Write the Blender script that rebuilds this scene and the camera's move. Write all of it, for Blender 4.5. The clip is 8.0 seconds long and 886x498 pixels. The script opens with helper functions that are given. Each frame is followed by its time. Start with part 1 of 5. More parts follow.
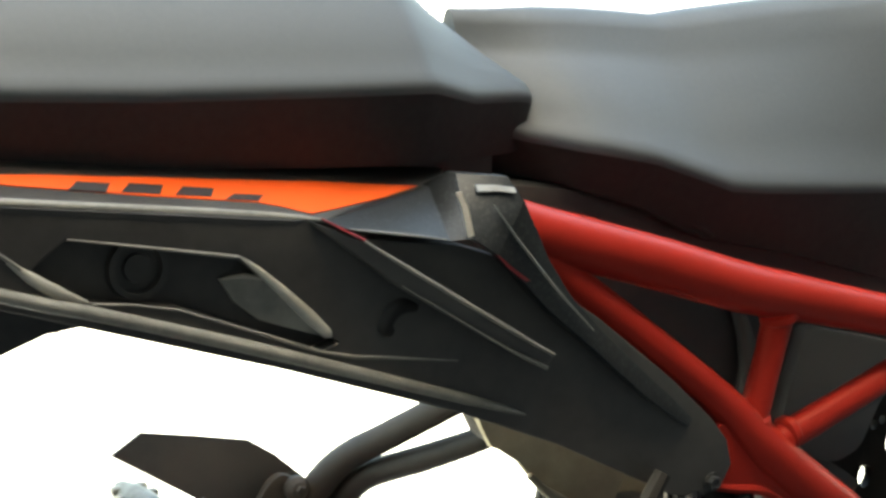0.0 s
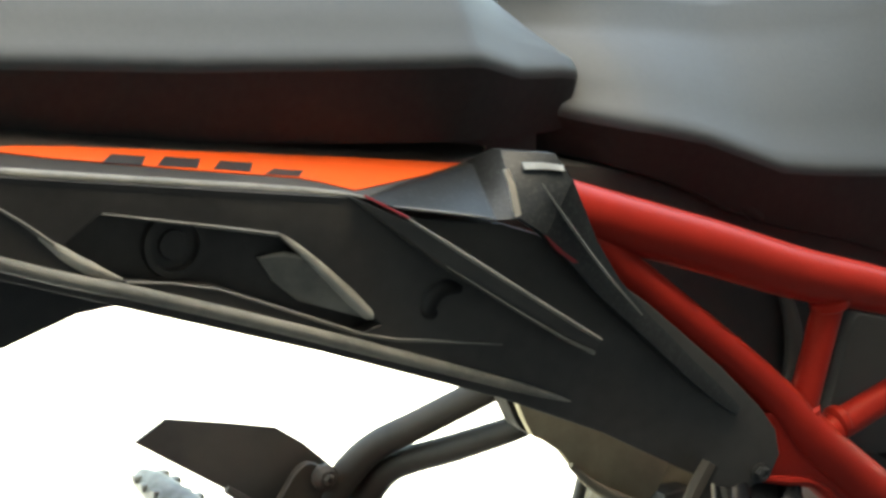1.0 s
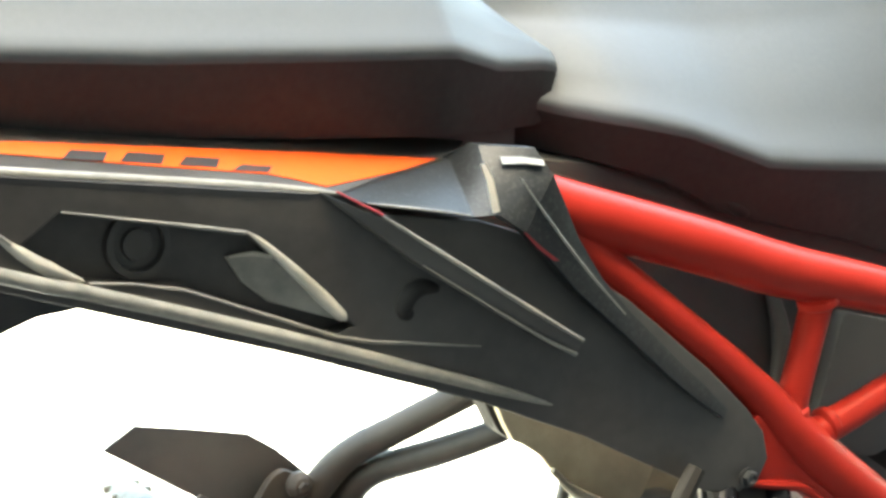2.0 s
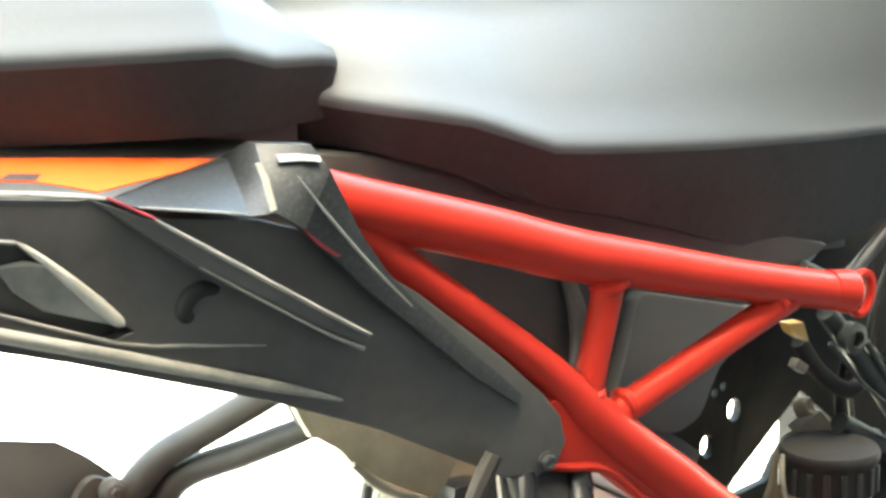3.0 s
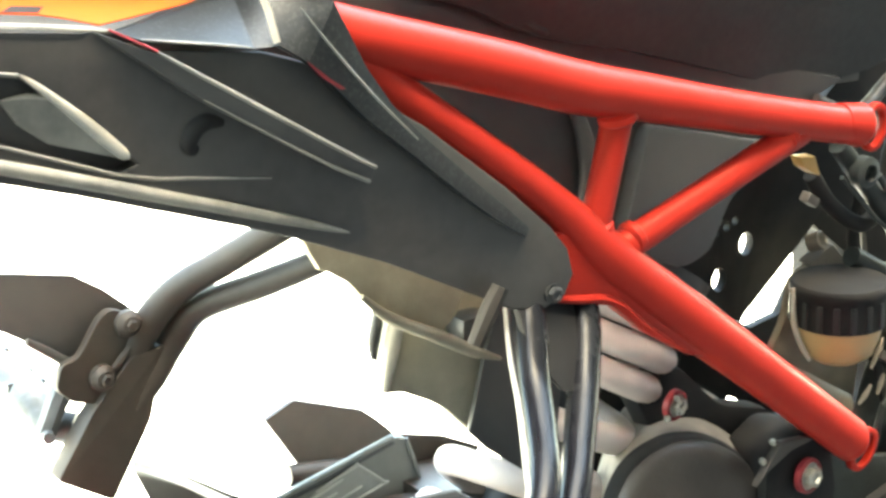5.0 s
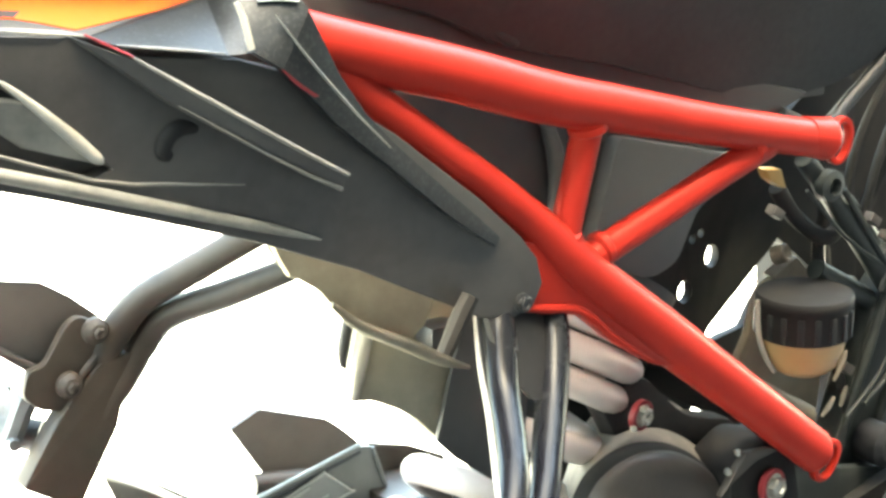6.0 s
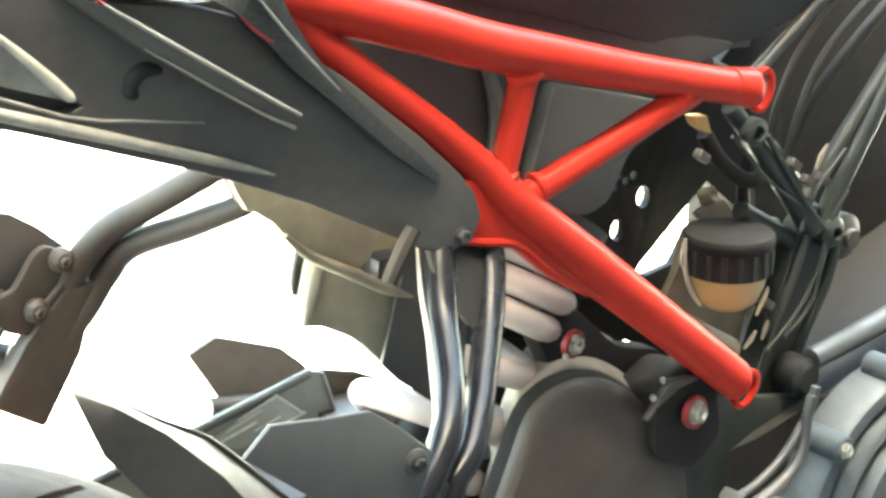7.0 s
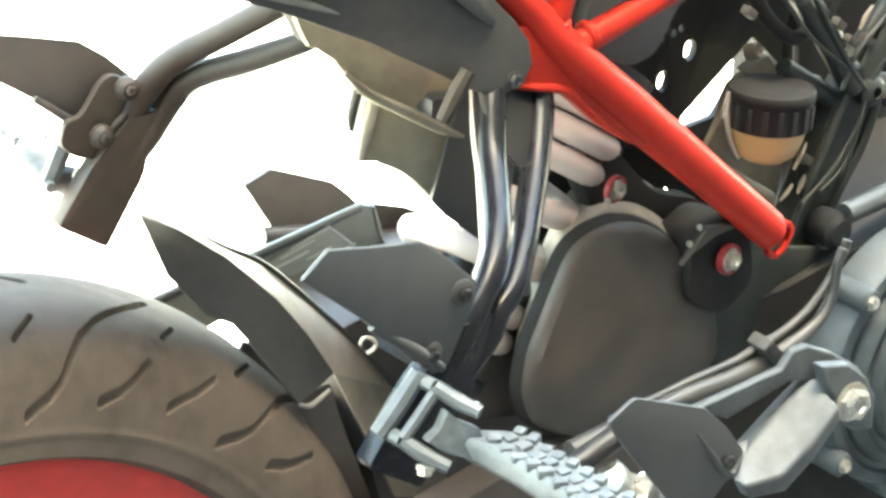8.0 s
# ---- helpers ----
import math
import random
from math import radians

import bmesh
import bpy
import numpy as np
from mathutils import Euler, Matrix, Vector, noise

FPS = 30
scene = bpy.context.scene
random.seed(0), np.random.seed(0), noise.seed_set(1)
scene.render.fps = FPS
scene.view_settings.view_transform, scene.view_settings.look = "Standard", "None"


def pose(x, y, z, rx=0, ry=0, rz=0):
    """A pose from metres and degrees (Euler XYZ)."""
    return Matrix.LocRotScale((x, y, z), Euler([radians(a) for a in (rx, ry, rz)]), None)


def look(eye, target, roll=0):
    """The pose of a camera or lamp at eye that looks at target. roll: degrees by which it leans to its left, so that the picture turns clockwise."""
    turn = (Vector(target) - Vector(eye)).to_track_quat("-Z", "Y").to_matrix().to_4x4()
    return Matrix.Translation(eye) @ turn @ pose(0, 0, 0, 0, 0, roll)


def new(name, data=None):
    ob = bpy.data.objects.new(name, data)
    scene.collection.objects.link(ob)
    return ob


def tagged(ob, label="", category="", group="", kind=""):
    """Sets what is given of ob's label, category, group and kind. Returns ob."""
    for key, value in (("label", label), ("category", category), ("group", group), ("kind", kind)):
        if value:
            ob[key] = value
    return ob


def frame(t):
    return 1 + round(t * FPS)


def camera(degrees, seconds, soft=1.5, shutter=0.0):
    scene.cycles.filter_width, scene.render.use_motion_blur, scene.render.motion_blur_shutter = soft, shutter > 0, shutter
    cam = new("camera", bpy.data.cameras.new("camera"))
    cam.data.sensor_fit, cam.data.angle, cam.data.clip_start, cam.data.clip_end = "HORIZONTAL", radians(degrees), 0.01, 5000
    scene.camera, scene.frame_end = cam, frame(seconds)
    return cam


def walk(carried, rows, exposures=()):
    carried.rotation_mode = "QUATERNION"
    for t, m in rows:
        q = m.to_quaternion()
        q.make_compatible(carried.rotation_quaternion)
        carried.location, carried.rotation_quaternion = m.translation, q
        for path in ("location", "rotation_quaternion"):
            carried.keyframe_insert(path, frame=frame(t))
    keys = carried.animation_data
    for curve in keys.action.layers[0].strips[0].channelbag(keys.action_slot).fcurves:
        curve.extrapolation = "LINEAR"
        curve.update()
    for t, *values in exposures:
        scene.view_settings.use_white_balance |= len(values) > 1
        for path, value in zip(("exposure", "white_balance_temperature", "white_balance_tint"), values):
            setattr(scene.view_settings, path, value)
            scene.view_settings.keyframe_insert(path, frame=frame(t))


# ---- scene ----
cam = camera(27.00, 8.0, soft=3.0)
PATH = [
    (0, (-0.7062, -0.8218, 1.1033), (-0.1982, 0.0141, 0.8958), 0.12),
    (0.5, (-0.7123, -0.8185, 1.1018), (-0.2078, 0.0186, 0.8900), 0.33),
    (1, (-0.7066, -0.7817, 1.0885), (-0.2005, 0.0546, 0.8777), 0.51),
    (2.5, (-0.6748, -0.7526, 1.0776), (-0.1363, 0.0643, 0.8712), -0.34),
    (3, (-0.6527, -0.7762, 1.0817), (-0.0771, 0.0126, 0.8661), -1.32),
    (3.5, (-0.6164, -0.7681, 1.0845), (-0.0356, 0.0162, 0.8664), -1.74),
    (4, (-0.5889, -0.7334, 1.0622), (-0.0394, 0.0559, 0.7882), -2.01),
    (4.5, (-0.6364, -0.7810, 1.0748), (-0.0851, 0.0002, 0.7818), -2.07),
    (4.7, (-0.6415, -0.7882, 1.0802), (-0.0964, -0.0051, 0.7808), -1.78),
    (5.8, (-0.6513, -0.7820, 1.0746), (-0.0902, -0.0082, 0.7808), -0.95),
    (6, (-0.6533, -0.7872, 1.0770), (-0.0862, -0.0170, 0.7851), -0.84),
    (6.5, (-0.6718, -0.8201, 1.0878), (-0.0890, -0.0644, 0.7889), -0.28),
    (7, (-0.6948, -0.8547, 1.0958), (-0.1144, -0.1060, 0.7755), 0.30),
    (7.5, (-0.7207, -0.8857, 1.1085), (-0.1462, -0.1472, 0.7554), 1.27),
    (7.8, (-0.7291, -0.8870, 1.1061), (-0.1669, -0.1590, 0.7137), 2.10),
    (8, (-0.7315, -0.8926, 1.1097), (-0.1848, -0.1558, 0.7119), 2.24),
]
EXPOSURES = [(0, 3.22, 8250, -4), (1.2, 3.22, 8250, -4), (2.3, 4.8, 8250, -4), (3.5, 5.0, 8250, -4), (4.7, 5.05, 8250, -4), (6, 5.2, 8250, -4), (8, 5.25, 8250, -4)]
walk(cam, [(t, look(eye, target, roll)) for t, eye, target, roll in PATH], EXPOSURES)

# ---- world and sun ----
SUN_ELEVATION, SUN_TURN = 70.0, 176.0   # degrees; turn is from +y towards -x
world = bpy.data.worlds.new("sky")
scene.world = world
world.use_nodes = True
wn = world.node_tree.nodes
sky = wn.new("ShaderNodeTexSky")
sky.sky_type = "NISHITA"
sky.sun_disc = False
sky.sun_elevation = radians(SUN_ELEVATION)
sky.sun_rotation = radians(-SUN_TURN)
sky.dust_density = 2.5
sky.air_density = 1.2
wn["Background"].inputs["Strength"].default_value = 0.15
world.node_tree.links.new(sky.outputs["Color"], wn["Background"].inputs["Color"])
sun_data = bpy.data.lights.new("sun", "SUN")
sun_data.energy = 3.5
sun_data.angle = radians(0.55)
sun_data.color = (1.0, 0.95, 0.87)
sun = new("sun", sun_data)
ce, se = math.cos(radians(SUN_ELEVATION)), math.sin(radians(SUN_ELEVATION))
sun_from = Vector((-ce * math.sin(radians(SUN_TURN)), ce * math.cos(radians(SUN_TURN)), se))
sun.matrix_world = look(sun_from * 10, (0, 0, 0))


# ---- materials ----
def material(name, color, rough=0.5, metal=0.0, vary=0.15, scale=40.0, bump=0.1, grain=900.0, second=None, mix_scale=9.0,
             mix_at=(0.45, 0.7), coat=0.0, spec=0.5, rough_vary=0.12, transmit=0.0, sheen=None):
    """Base colour broken up at two scales, uneven gloss and fine relief; second: dust or wear laid over it in patches."""
    m = bpy.data.materials.new(name)
    m.use_nodes = True
    nt = m.node_tree
    n, l = nt.nodes, nt.links
    b = n["Principled BSDF"]
    tc = n.new("ShaderNodeTexCoord")
    fine, broad = n.new("ShaderNodeTexNoise"), n.new("ShaderNodeTexNoise")
    fine.inputs["Scale"].default_value, broad.inputs["Scale"].default_value = scale, mix_scale
    fine.inputs["Detail"].default_value = 5.0
    broad.inputs["Detail"].default_value = 6.0
    broad.inputs["Roughness"].default_value = 0.62
    for k in (fine, broad):
        l.new(tc.outputs["Object"], k.inputs["Vector"])
    ramp = n.new("ShaderNodeMapRange")
    ramp.inputs["From Min"].default_value, ramp.inputs["From Max"].default_value = 0.3, 0.7
    ramp.inputs["To Min"].default_value, ramp.inputs["To Max"].default_value = 1.0 - vary, 1.0 + vary
    l.new(fine.outputs["Fac"], ramp.inputs["Value"])
    mul = n.new("ShaderNodeMix")
    mul.data_type, mul.blend_type = "RGBA", "MULTIPLY"
    mul.inputs["Factor"].default_value = 1.0
    mul.inputs["A"].default_value = (*color, 1)
    l.new(ramp.outputs["Result"], mul.inputs["B"])
    out = mul.outputs["Result"]
    patch = n.new("ShaderNodeMapRange")
    patch.inputs["From Min"].default_value, patch.inputs["From Max"].default_value = mix_at
    l.new(broad.outputs["Fac"], patch.inputs["Value"])
    if second:
        lay = n.new("ShaderNodeMix")
        lay.data_type = "RGBA"
        l.new(patch.outputs["Result"], lay.inputs["Factor"])
        l.new(out, lay.inputs["A"])
        lay.inputs["B"].default_value = (*second, 1)
        out = lay.outputs["Result"]
    l.new(out, b.inputs["Base Color"])
    gloss = n.new("ShaderNodeMapRange")
    gloss.inputs["From Min"].default_value, gloss.inputs["From Max"].default_value = 0.3, 0.7
    gloss.inputs["To Min"].default_value = max(0.02, rough - rough_vary)
    gloss.inputs["To Max"].default_value = min(1.0, rough + rough_vary)
    l.new(broad.outputs["Fac"], gloss.inputs["Value"])
    l.new(gloss.outputs["Result"], b.inputs["Roughness"])
    b.inputs["Metallic"].default_value = metal
    b.inputs["Specular IOR Level"].default_value = spec
    if sheen:
        b.inputs["Specular Tint"].default_value = (*sheen, 1)
    b.inputs["Coat Weight"].default_value = coat
    b.inputs["Coat Roughness"].default_value = 0.08
    b.inputs["Transmission Weight"].default_value = transmit
    if bump:
        g = n.new("ShaderNodeTexNoise")
        g.inputs["Scale"].default_value, g.inputs["Detail"].default_value = grain, 3.0
        l.new(tc.outputs["Object"], g.inputs["Vector"])
        bp = n.new("ShaderNodeBump")
        bp.inputs["Strength"].default_value, bp.inputs["Distance"].default_value = bump, 0.0006
        l.new(g.outputs["Fac"], bp.inputs["Height"])
        l.new(bp.outputs["Normal"], b.inputs["Normal"])
    return m


VINYL = material("seat_vinyl", (0.067, 0.072, 0.077), 0.55, vary=0.04, scale=300, bump=0.12, grain=1800, second=(0.077, 0.081, 0.085), mix_scale=5, rough_vary=0.05)
# Seat vinyl again, darkened to hold the shade below the crease.
SKIRT = material("shaded_skirt_vinyl", (0.032, 0.033, 0.033), 0.65, spec=0.25, vary=0.12, scale=200, bump=0.35, grain=1200)
PLASTIC = material("matt_black_plastic", (0.042, 0.0375, 0.034), 0.45, vary=0.15, scale=120, bump=0.25, grain=1500, second=(0.07, 0.066, 0.06), mix_scale=7)
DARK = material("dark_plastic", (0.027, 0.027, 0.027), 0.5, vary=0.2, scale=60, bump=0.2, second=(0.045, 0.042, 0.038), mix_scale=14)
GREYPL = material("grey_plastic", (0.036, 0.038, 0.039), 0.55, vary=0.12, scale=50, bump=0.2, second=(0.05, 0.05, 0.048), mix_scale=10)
GLOSS = material("dusty_gloss_plastic", (0.012, 0.013, 0.014), 0.42, rough_vary=0.04, vary=0.2, scale=200, bump=0.05, second=(0.052, 0.057, 0.054), mix_scale=420, mix_at=(0.5, 0.85), spec=0.3)
DUSTPL = material("dust_covered_plastic", (0.2, 0.175, 0.13), 0.75, vary=0.2, scale=35, bump=0.3, grain=500, second=(0.27, 0.24, 0.185), mix_scale=18)
TRAYDUST = material("caked_dust_on_plastic", (0.4, 0.34, 0.235), 0.8, vary=0.18, scale=45, bump=0.4, grain=400, second=(0.3, 0.255, 0.18), mix_scale=16)
# Light on the recess lips is put into this brighter colour.
LITLIP = material("lit_recess_lip", (0.40, 0.375, 0.325), 0.5, vary=0.2, scale=90, bump=0.2, second=(0.30, 0.28, 0.24), mix_scale=25)
# Pale colour that holds the highlights along plastic edges, with some scuffing.
LITEDGE = material("lit_scuffed_edge", (0.19, 0.18, 0.157), 0.5, vary=0.25, scale=90, bump=0.2, second=(0.27, 0.252, 0.218), mix_scale=25)
FRAME = material("orange_red_frame_paint", (0.36, 0.0225, 0.0165), 0.36, metal=0.0, spec=0.22, sheen=(1.0, 0.4, 0.25), vary=0.03, rough_vary=0.04, scale=70, bump=0.05, grain=600, second=(0.345, 0.021, 0.0155), mix_scale=12)
DECAL = material("orange_decal", (0.86, 0.102, 0.018), 0.4, vary=0.04, scale=150, bump=0.04)
DECALDARK = material("black_print", (0.03, 0.028, 0.03), 0.45, bump=0.04)
REDLINE = material("red_pinstripe", (0.28, 0.02, 0.024), 0.4, bump=0.0)
CASTBLACK = material("green_black_casting", (0.017, 0.020, 0.0185), 0.5, vary=0.2, scale=80, bump=0.4, grain=500, second=(0.030, 0.033, 0.030), mix_scale=20, spec=0.35)
SATIN = material("satin_black_steel", (0.012, 0.012, 0.013), 0.48, vary=0.2, scale=80, bump=0.1, second=(0.03, 0.028, 0.024), mix_scale=22, mix_at=(0.52, 0.8), spec=0.35)
DUSTSTEEL = material("dusty_steel_tube", (0.020, 0.0165, 0.0135), 0.6, spec=0.25, vary=0.2, scale=60, bump=0.2, second=(0.034, 0.028, 0.023), mix_scale=20)
ALLOYDK = material("grey_cast_bracket", (0.062, 0.069, 0.073), 0.5, metal=0.15, spec=0.35, vary=0.15, scale=70, bump=0.4, grain=600, second=(0.043, 0.047, 0.049), mix_scale=25)
ENGINE = material("grey_engine_casting", (0.055, 0.067, 0.074), 0.48, metal=0.3, vary=0.15, scale=90, bump=0.5, grain=700, second=(0.04, 0.046, 0.05), mix_scale=16)
SPRING = material("white_spring_enamel", (0.52, 0.44, 0.4), 0.4, vary=0.06, scale=50, bump=0.05, second=(0.42, 0.35, 0.31), mix_scale=16)
DEEP = material("oily_black_metal", (0.010, 0.009, 0.0085), 0.75, vary=0.25, scale=60, bump=0.25, second=(0.02, 0.018, 0.016), mix_scale=18, spec=0.3)
RUBBER = material("dusty_tyre_rubber", (0.073, 0.059, 0.049), 0.92, spec=0.2, vary=0.25, scale=60, bump=0.4, grain=700, second=(0.108, 0.087, 0.072), mix_scale=14, mix_at=(0.35, 0.75))
HANGBLACK = material("glossy_black_tube", (0.006, 0.006, 0.008), 0.24, vary=0.2, scale=80, bump=0.06, second=(0.012, 0.012, 0.013), mix_scale=22, spec=0.16, rough_vary=0.06)
PEGRUB = material("worn_peg_casting", (0.07, 0.079, 0.082), 0.55, metal=0.15, vary=0.3, scale=120, bump=0.5, grain=500, second=(0.042, 0.045, 0.045), mix_scale=40)
# Beige made for the can's side: its dust plus the sunlight on it.
CANSIDE = material("dusty_sunlit_silencer_side", (0.19, 0.162, 0.13), 0.65, vary=0.15, scale=40, bump=0.3, grain=300, second=(0.12, 0.104, 0.085), mix_scale=14)
# Dusty crest colour, lightened to hold the sky light that falls on it.
HUGTOP = material("sky_lit_hugger_crest", (0.27, 0.225, 0.18), 0.6, vary=0.12, scale=60, bump=0.2, second=(0.2, 0.165, 0.135), mix_scale=12)
CAN = material("sooty_silencer_steel", (0.049, 0.039, 0.033), 0.5, metal=0.25, vary=0.18, scale=25, bump=0.3, grain=300, second=(0.062, 0.054, 0.047), mix_scale=12, mix_at=(0.42, 0.68))
AMBER = material("brake_fluid_in_clear_pot", (0.50, 0.33, 0.155), 0.3, vary=0.05, scale=30, bump=0.0, transmit=0.1, second=(0.45, 0.29, 0.13), mix_scale=15)
BRASS = material("amber_plastic_clip", (0.42, 0.25, 0.075), 0.4, vary=0.15, scale=60)
ZINC = material("zinc_bolt", (0.4, 0.385, 0.34), 0.33, metal=0.75, vary=0.2, scale=150, bump=0.2, second=(0.25, 0.22, 0.17), mix_scale=60)
REDRING = material("red_anodised_ring", (0.22, 0.022, 0.026), 0.45, metal=0.2, vary=0.15, scale=80)
RIMPAINT = material("orange_wheel_paint", (0.6, 0.036, 0.03), 0.4, vary=0.12, scale=60, bump=0.1, second=(0.5, 0.04, 0.035), mix_scale=20)
SILVER = material("silver_swingarm_paint", (0.19, 0.2, 0.19), 0.6, spec=0.15, metal=0.0, vary=0.1, scale=50, bump=0.15, second=(0.15, 0.158, 0.15), mix_scale=14)
STICKER = material("pale_warning_sticker", (0.26, 0.275, 0.262), 0.45, vary=0.08, scale=80)
PRINT = material("faded_print", (0.4, 0.41, 0.39), 0.5, vary=0.1, scale=80)
# Serves real pale metal and also edges whose light is put in as colour.
PALE = material("pale_metal_and_lit_edge", (0.42, 0.38, 0.32), 0.45, metal=0.2, vary=0.15, scale=60, second=(0.3, 0.27, 0.22), mix_scale=25)
CONCRETE = material("sunlit_concrete", (0.62, 0.63, 0.62), 0.9, vary=0.05, scale=6, bump=0.5, grain=120, second=(0.58, 0.59, 0.575), mix_scale=0.7)
# For the unseen walls; kept dark so that they bounce little light.
BRICK = material("unseen_wall_dark", (0.028, 0.027, 0.026), 0.9, vary=0.15, scale=20, bump=0.5, grain=90, second=(0.04, 0.039, 0.037), mix_scale=1.2)
ASPHALT = material("dark_asphalt", (0.05, 0.05, 0.05), 0.85, vary=0.3, scale=90, bump=0.6, grain=200, second=(0.065, 0.063, 0.06), mix_scale=1.5)
CHIP = material("dark_grit", (0.16, 0.15, 0.14), 0.9, vary=0.3, scale=60)


# ---- mesh helpers ----
def part(name, bm, mat, parent, label="", smooth=True, category="", kind=""):
    """Links a bmesh as one mesh object under a thing or a part, two levels deep at most."""
    if parent and parent.parent and parent.parent.parent:
        parent = parent.parent
    bmesh.ops.recalc_face_normals(bm, faces=bm.faces)
    me = bpy.data.meshes.new(name)
    bm.to_mesh(me)
    bm.free()
    if smooth:
        me.shade_smooth()
        me.set_sharp_from_angle(angle=radians(38))
    me.materials.append(mat)
    ob = new(name, me)
    if parent:
        ob.parent = parent
        ob.matrix_parent_inverse = parent.matrix_world.inverted()
    return tagged(ob, label, category, "", kind)


def curve(points, steps=8):
    """A smooth line through the points (Catmull-Rom)."""
    p = [Vector(q) for q in points]
    if len(p) < 3:
        return p
    p = [2 * p[0] - p[1]] + p + [2 * p[-1] - p[-2]]
    out = []
    for a, b, c, d in zip(p, p[1:], p[2:], p[3:]):
        for k in range(steps):
            t = k / steps
            out.append(0.5 * (2 * b + (c - a) * t + (2 * a - 5 * b + 4 * c - d) * t * t + (3 * b - a - 3 * c + d) * t ** 3))
    return out + [p[-2]]


def sweep(bm, line, radius, sides=16, flat=1.0, closed=False):
    """A round bar along a line; radius may be a list, one for each end and those between."""
    line = [Vector(q) for q in line]
    n = len(line)
    radii = radius if isinstance(radius, (list, tuple)) else [radius, radius]
    rings, up = [], None
    for i, q in enumerate(line):
        ahead = (line[(i + 1) % n] - line[i - 1]) if closed else line[min(i + 1, n - 1)] - line[max(i - 1, 0)]
        ahead.normalize()
        if up is None:
            up = ahead.orthogonal().normalized()
        up = (up - ahead * up.dot(ahead)).normalized()
        side = ahead.cross(up)
        f = i / (n - 1) * (len(radii) - 1)
        k = min(int(f), len(radii) - 2)
        r = radii[k] + (radii[k + 1] - radii[k]) * (f - k)
        rings.append([bm.verts.new(q + (up * math.cos(a) + side * math.sin(a) * flat) * r)
                      for a in (2 * math.pi * s / sides for s in range(sides))])
    for a, b in (zip(rings, rings[1:] + rings[:1]) if closed else zip(rings, rings[1:])):
        for s in range(sides):
            bm.faces.new((a[s], a[(s + 1) % sides], b[(s + 1) % sides], b[s]))
    if not closed:
        bm.faces.new(rings[0])
        bm.faces.new(rings[-1])
    return bm


def bar(points, radius, sides=16, steps=8):
    return sweep(bmesh.new(), curve(points, steps), radius, sides)


def soften(bm, size, segments=2, limit=40):
    edges = [e for e in bm.edges if len(e.link_faces) == 2 and e.calc_face_angle(0) > radians(limit)]
    bmesh.ops.bevel(bm, geom=edges, offset=size, segments=segments, profile=0.6, affect="EDGES", clamp_overlap=True)
    return bm


def plate(outline, y0, y1, bevel=0.002, holes=(), lean=None, segments=2):
    """A plate in the bike's side plane: outline and holes in x, z; from y0 (outer) to y1; lean(x, z) is added to y."""
    bm = bmesh.new()
    edges = []
    for loop in (outline, *holes):
        v = [bm.verts.new((x, 0, z)) for x, z in loop]
        edges += [bm.edges.new((a, b)) for a, b in zip(v, v[1:] + v[:1])]
    bmesh.ops.triangle_fill(bm, use_beauty=True, use_dissolve=False, edges=edges)
    bmesh.ops.dissolve_limit(bm, angle_limit=radians(1), verts=bm.verts, edges=bm.edges)
    made = bmesh.ops.extrude_face_region(bm, geom=list(bm.faces))
    back = {v for v in made["geom"] if isinstance(v, bmesh.types.BMVert)}
    for v in bm.verts:
        v.co.y = (y1 if v in back else y0) + (lean(v.co.x, v.co.z) if lean else 0.0)
    bmesh.ops.recalc_face_normals(bm, faces=bm.faces)
    if bevel:
        soften(bm, bevel, segments, 50)
    return bm


def rounded(points, radius=0.006, steps=4):
    """The outline with its corners rounded off."""
    out, n = [], len(points)
    for i in range(n):
        a, b, c = (Vector(points[k % n]) for k in (i - 1, i, i + 1))
        r = min(radius, (a - b).length * 0.45, (c - b).length * 0.45)
        p, q = b + (a - b).normalized() * r, b + (c - b).normalized() * r
        for s in range(steps + 1):
            t = s / steps
            v = p * (1 - t) ** 2 + b * 2 * t * (1 - t) + q * t * t
            out.append((v.x, v.y))
    return out


def ring(x, z, r, count=14, rz=None):
    rz = rz or r
    return [(x + r * math.cos(2 * math.pi * k / count), z + rz * math.sin(2 * math.pi * k / count)) for k in range(count)]


def turned(profile, centre, axis=(0, 1, 0), sides=32):
    """A turned piece: profile of (distance along the axis, radius)."""
    bm = bmesh.new()
    axis = Vector(axis).normalized()
    u = axis.orthogonal().normalized()
    w = axis.cross(u)
    rings = []
    for d, r in profile:
        rings.append([bm.verts.new(Vector(centre) + axis * d + (u * math.cos(a) + w * math.sin(a)) * max(r, 1e-4))
                      for a in (2 * math.pi * s / sides for s in range(sides))])
    for a, b in zip(rings, rings[1:]):
        for s in range(sides):
            bm.faces.new((a[s], a[(s + 1) % sides], b[(s + 1) % sides], b[s]))
    bm.faces.new(rings[0])
    bm.faces.new(rings[-1])
    return bm


def loft(sections, closed=True, caps=True):
    bm = bmesh.new()
    rings = [[bm.verts.new(q) for q in s] for s in sections]
    n = len(rings[0])
    for a, b in zip(rings, rings[1:]):
        for k in range(n if closed else n - 1):
            bm.faces.new((a[k], a[(k + 1) % n], b[(k + 1) % n], b[k]))
    if caps:
        bm.faces.new(rings[0])
        bm.faces.new(rings[-1])
    return bm


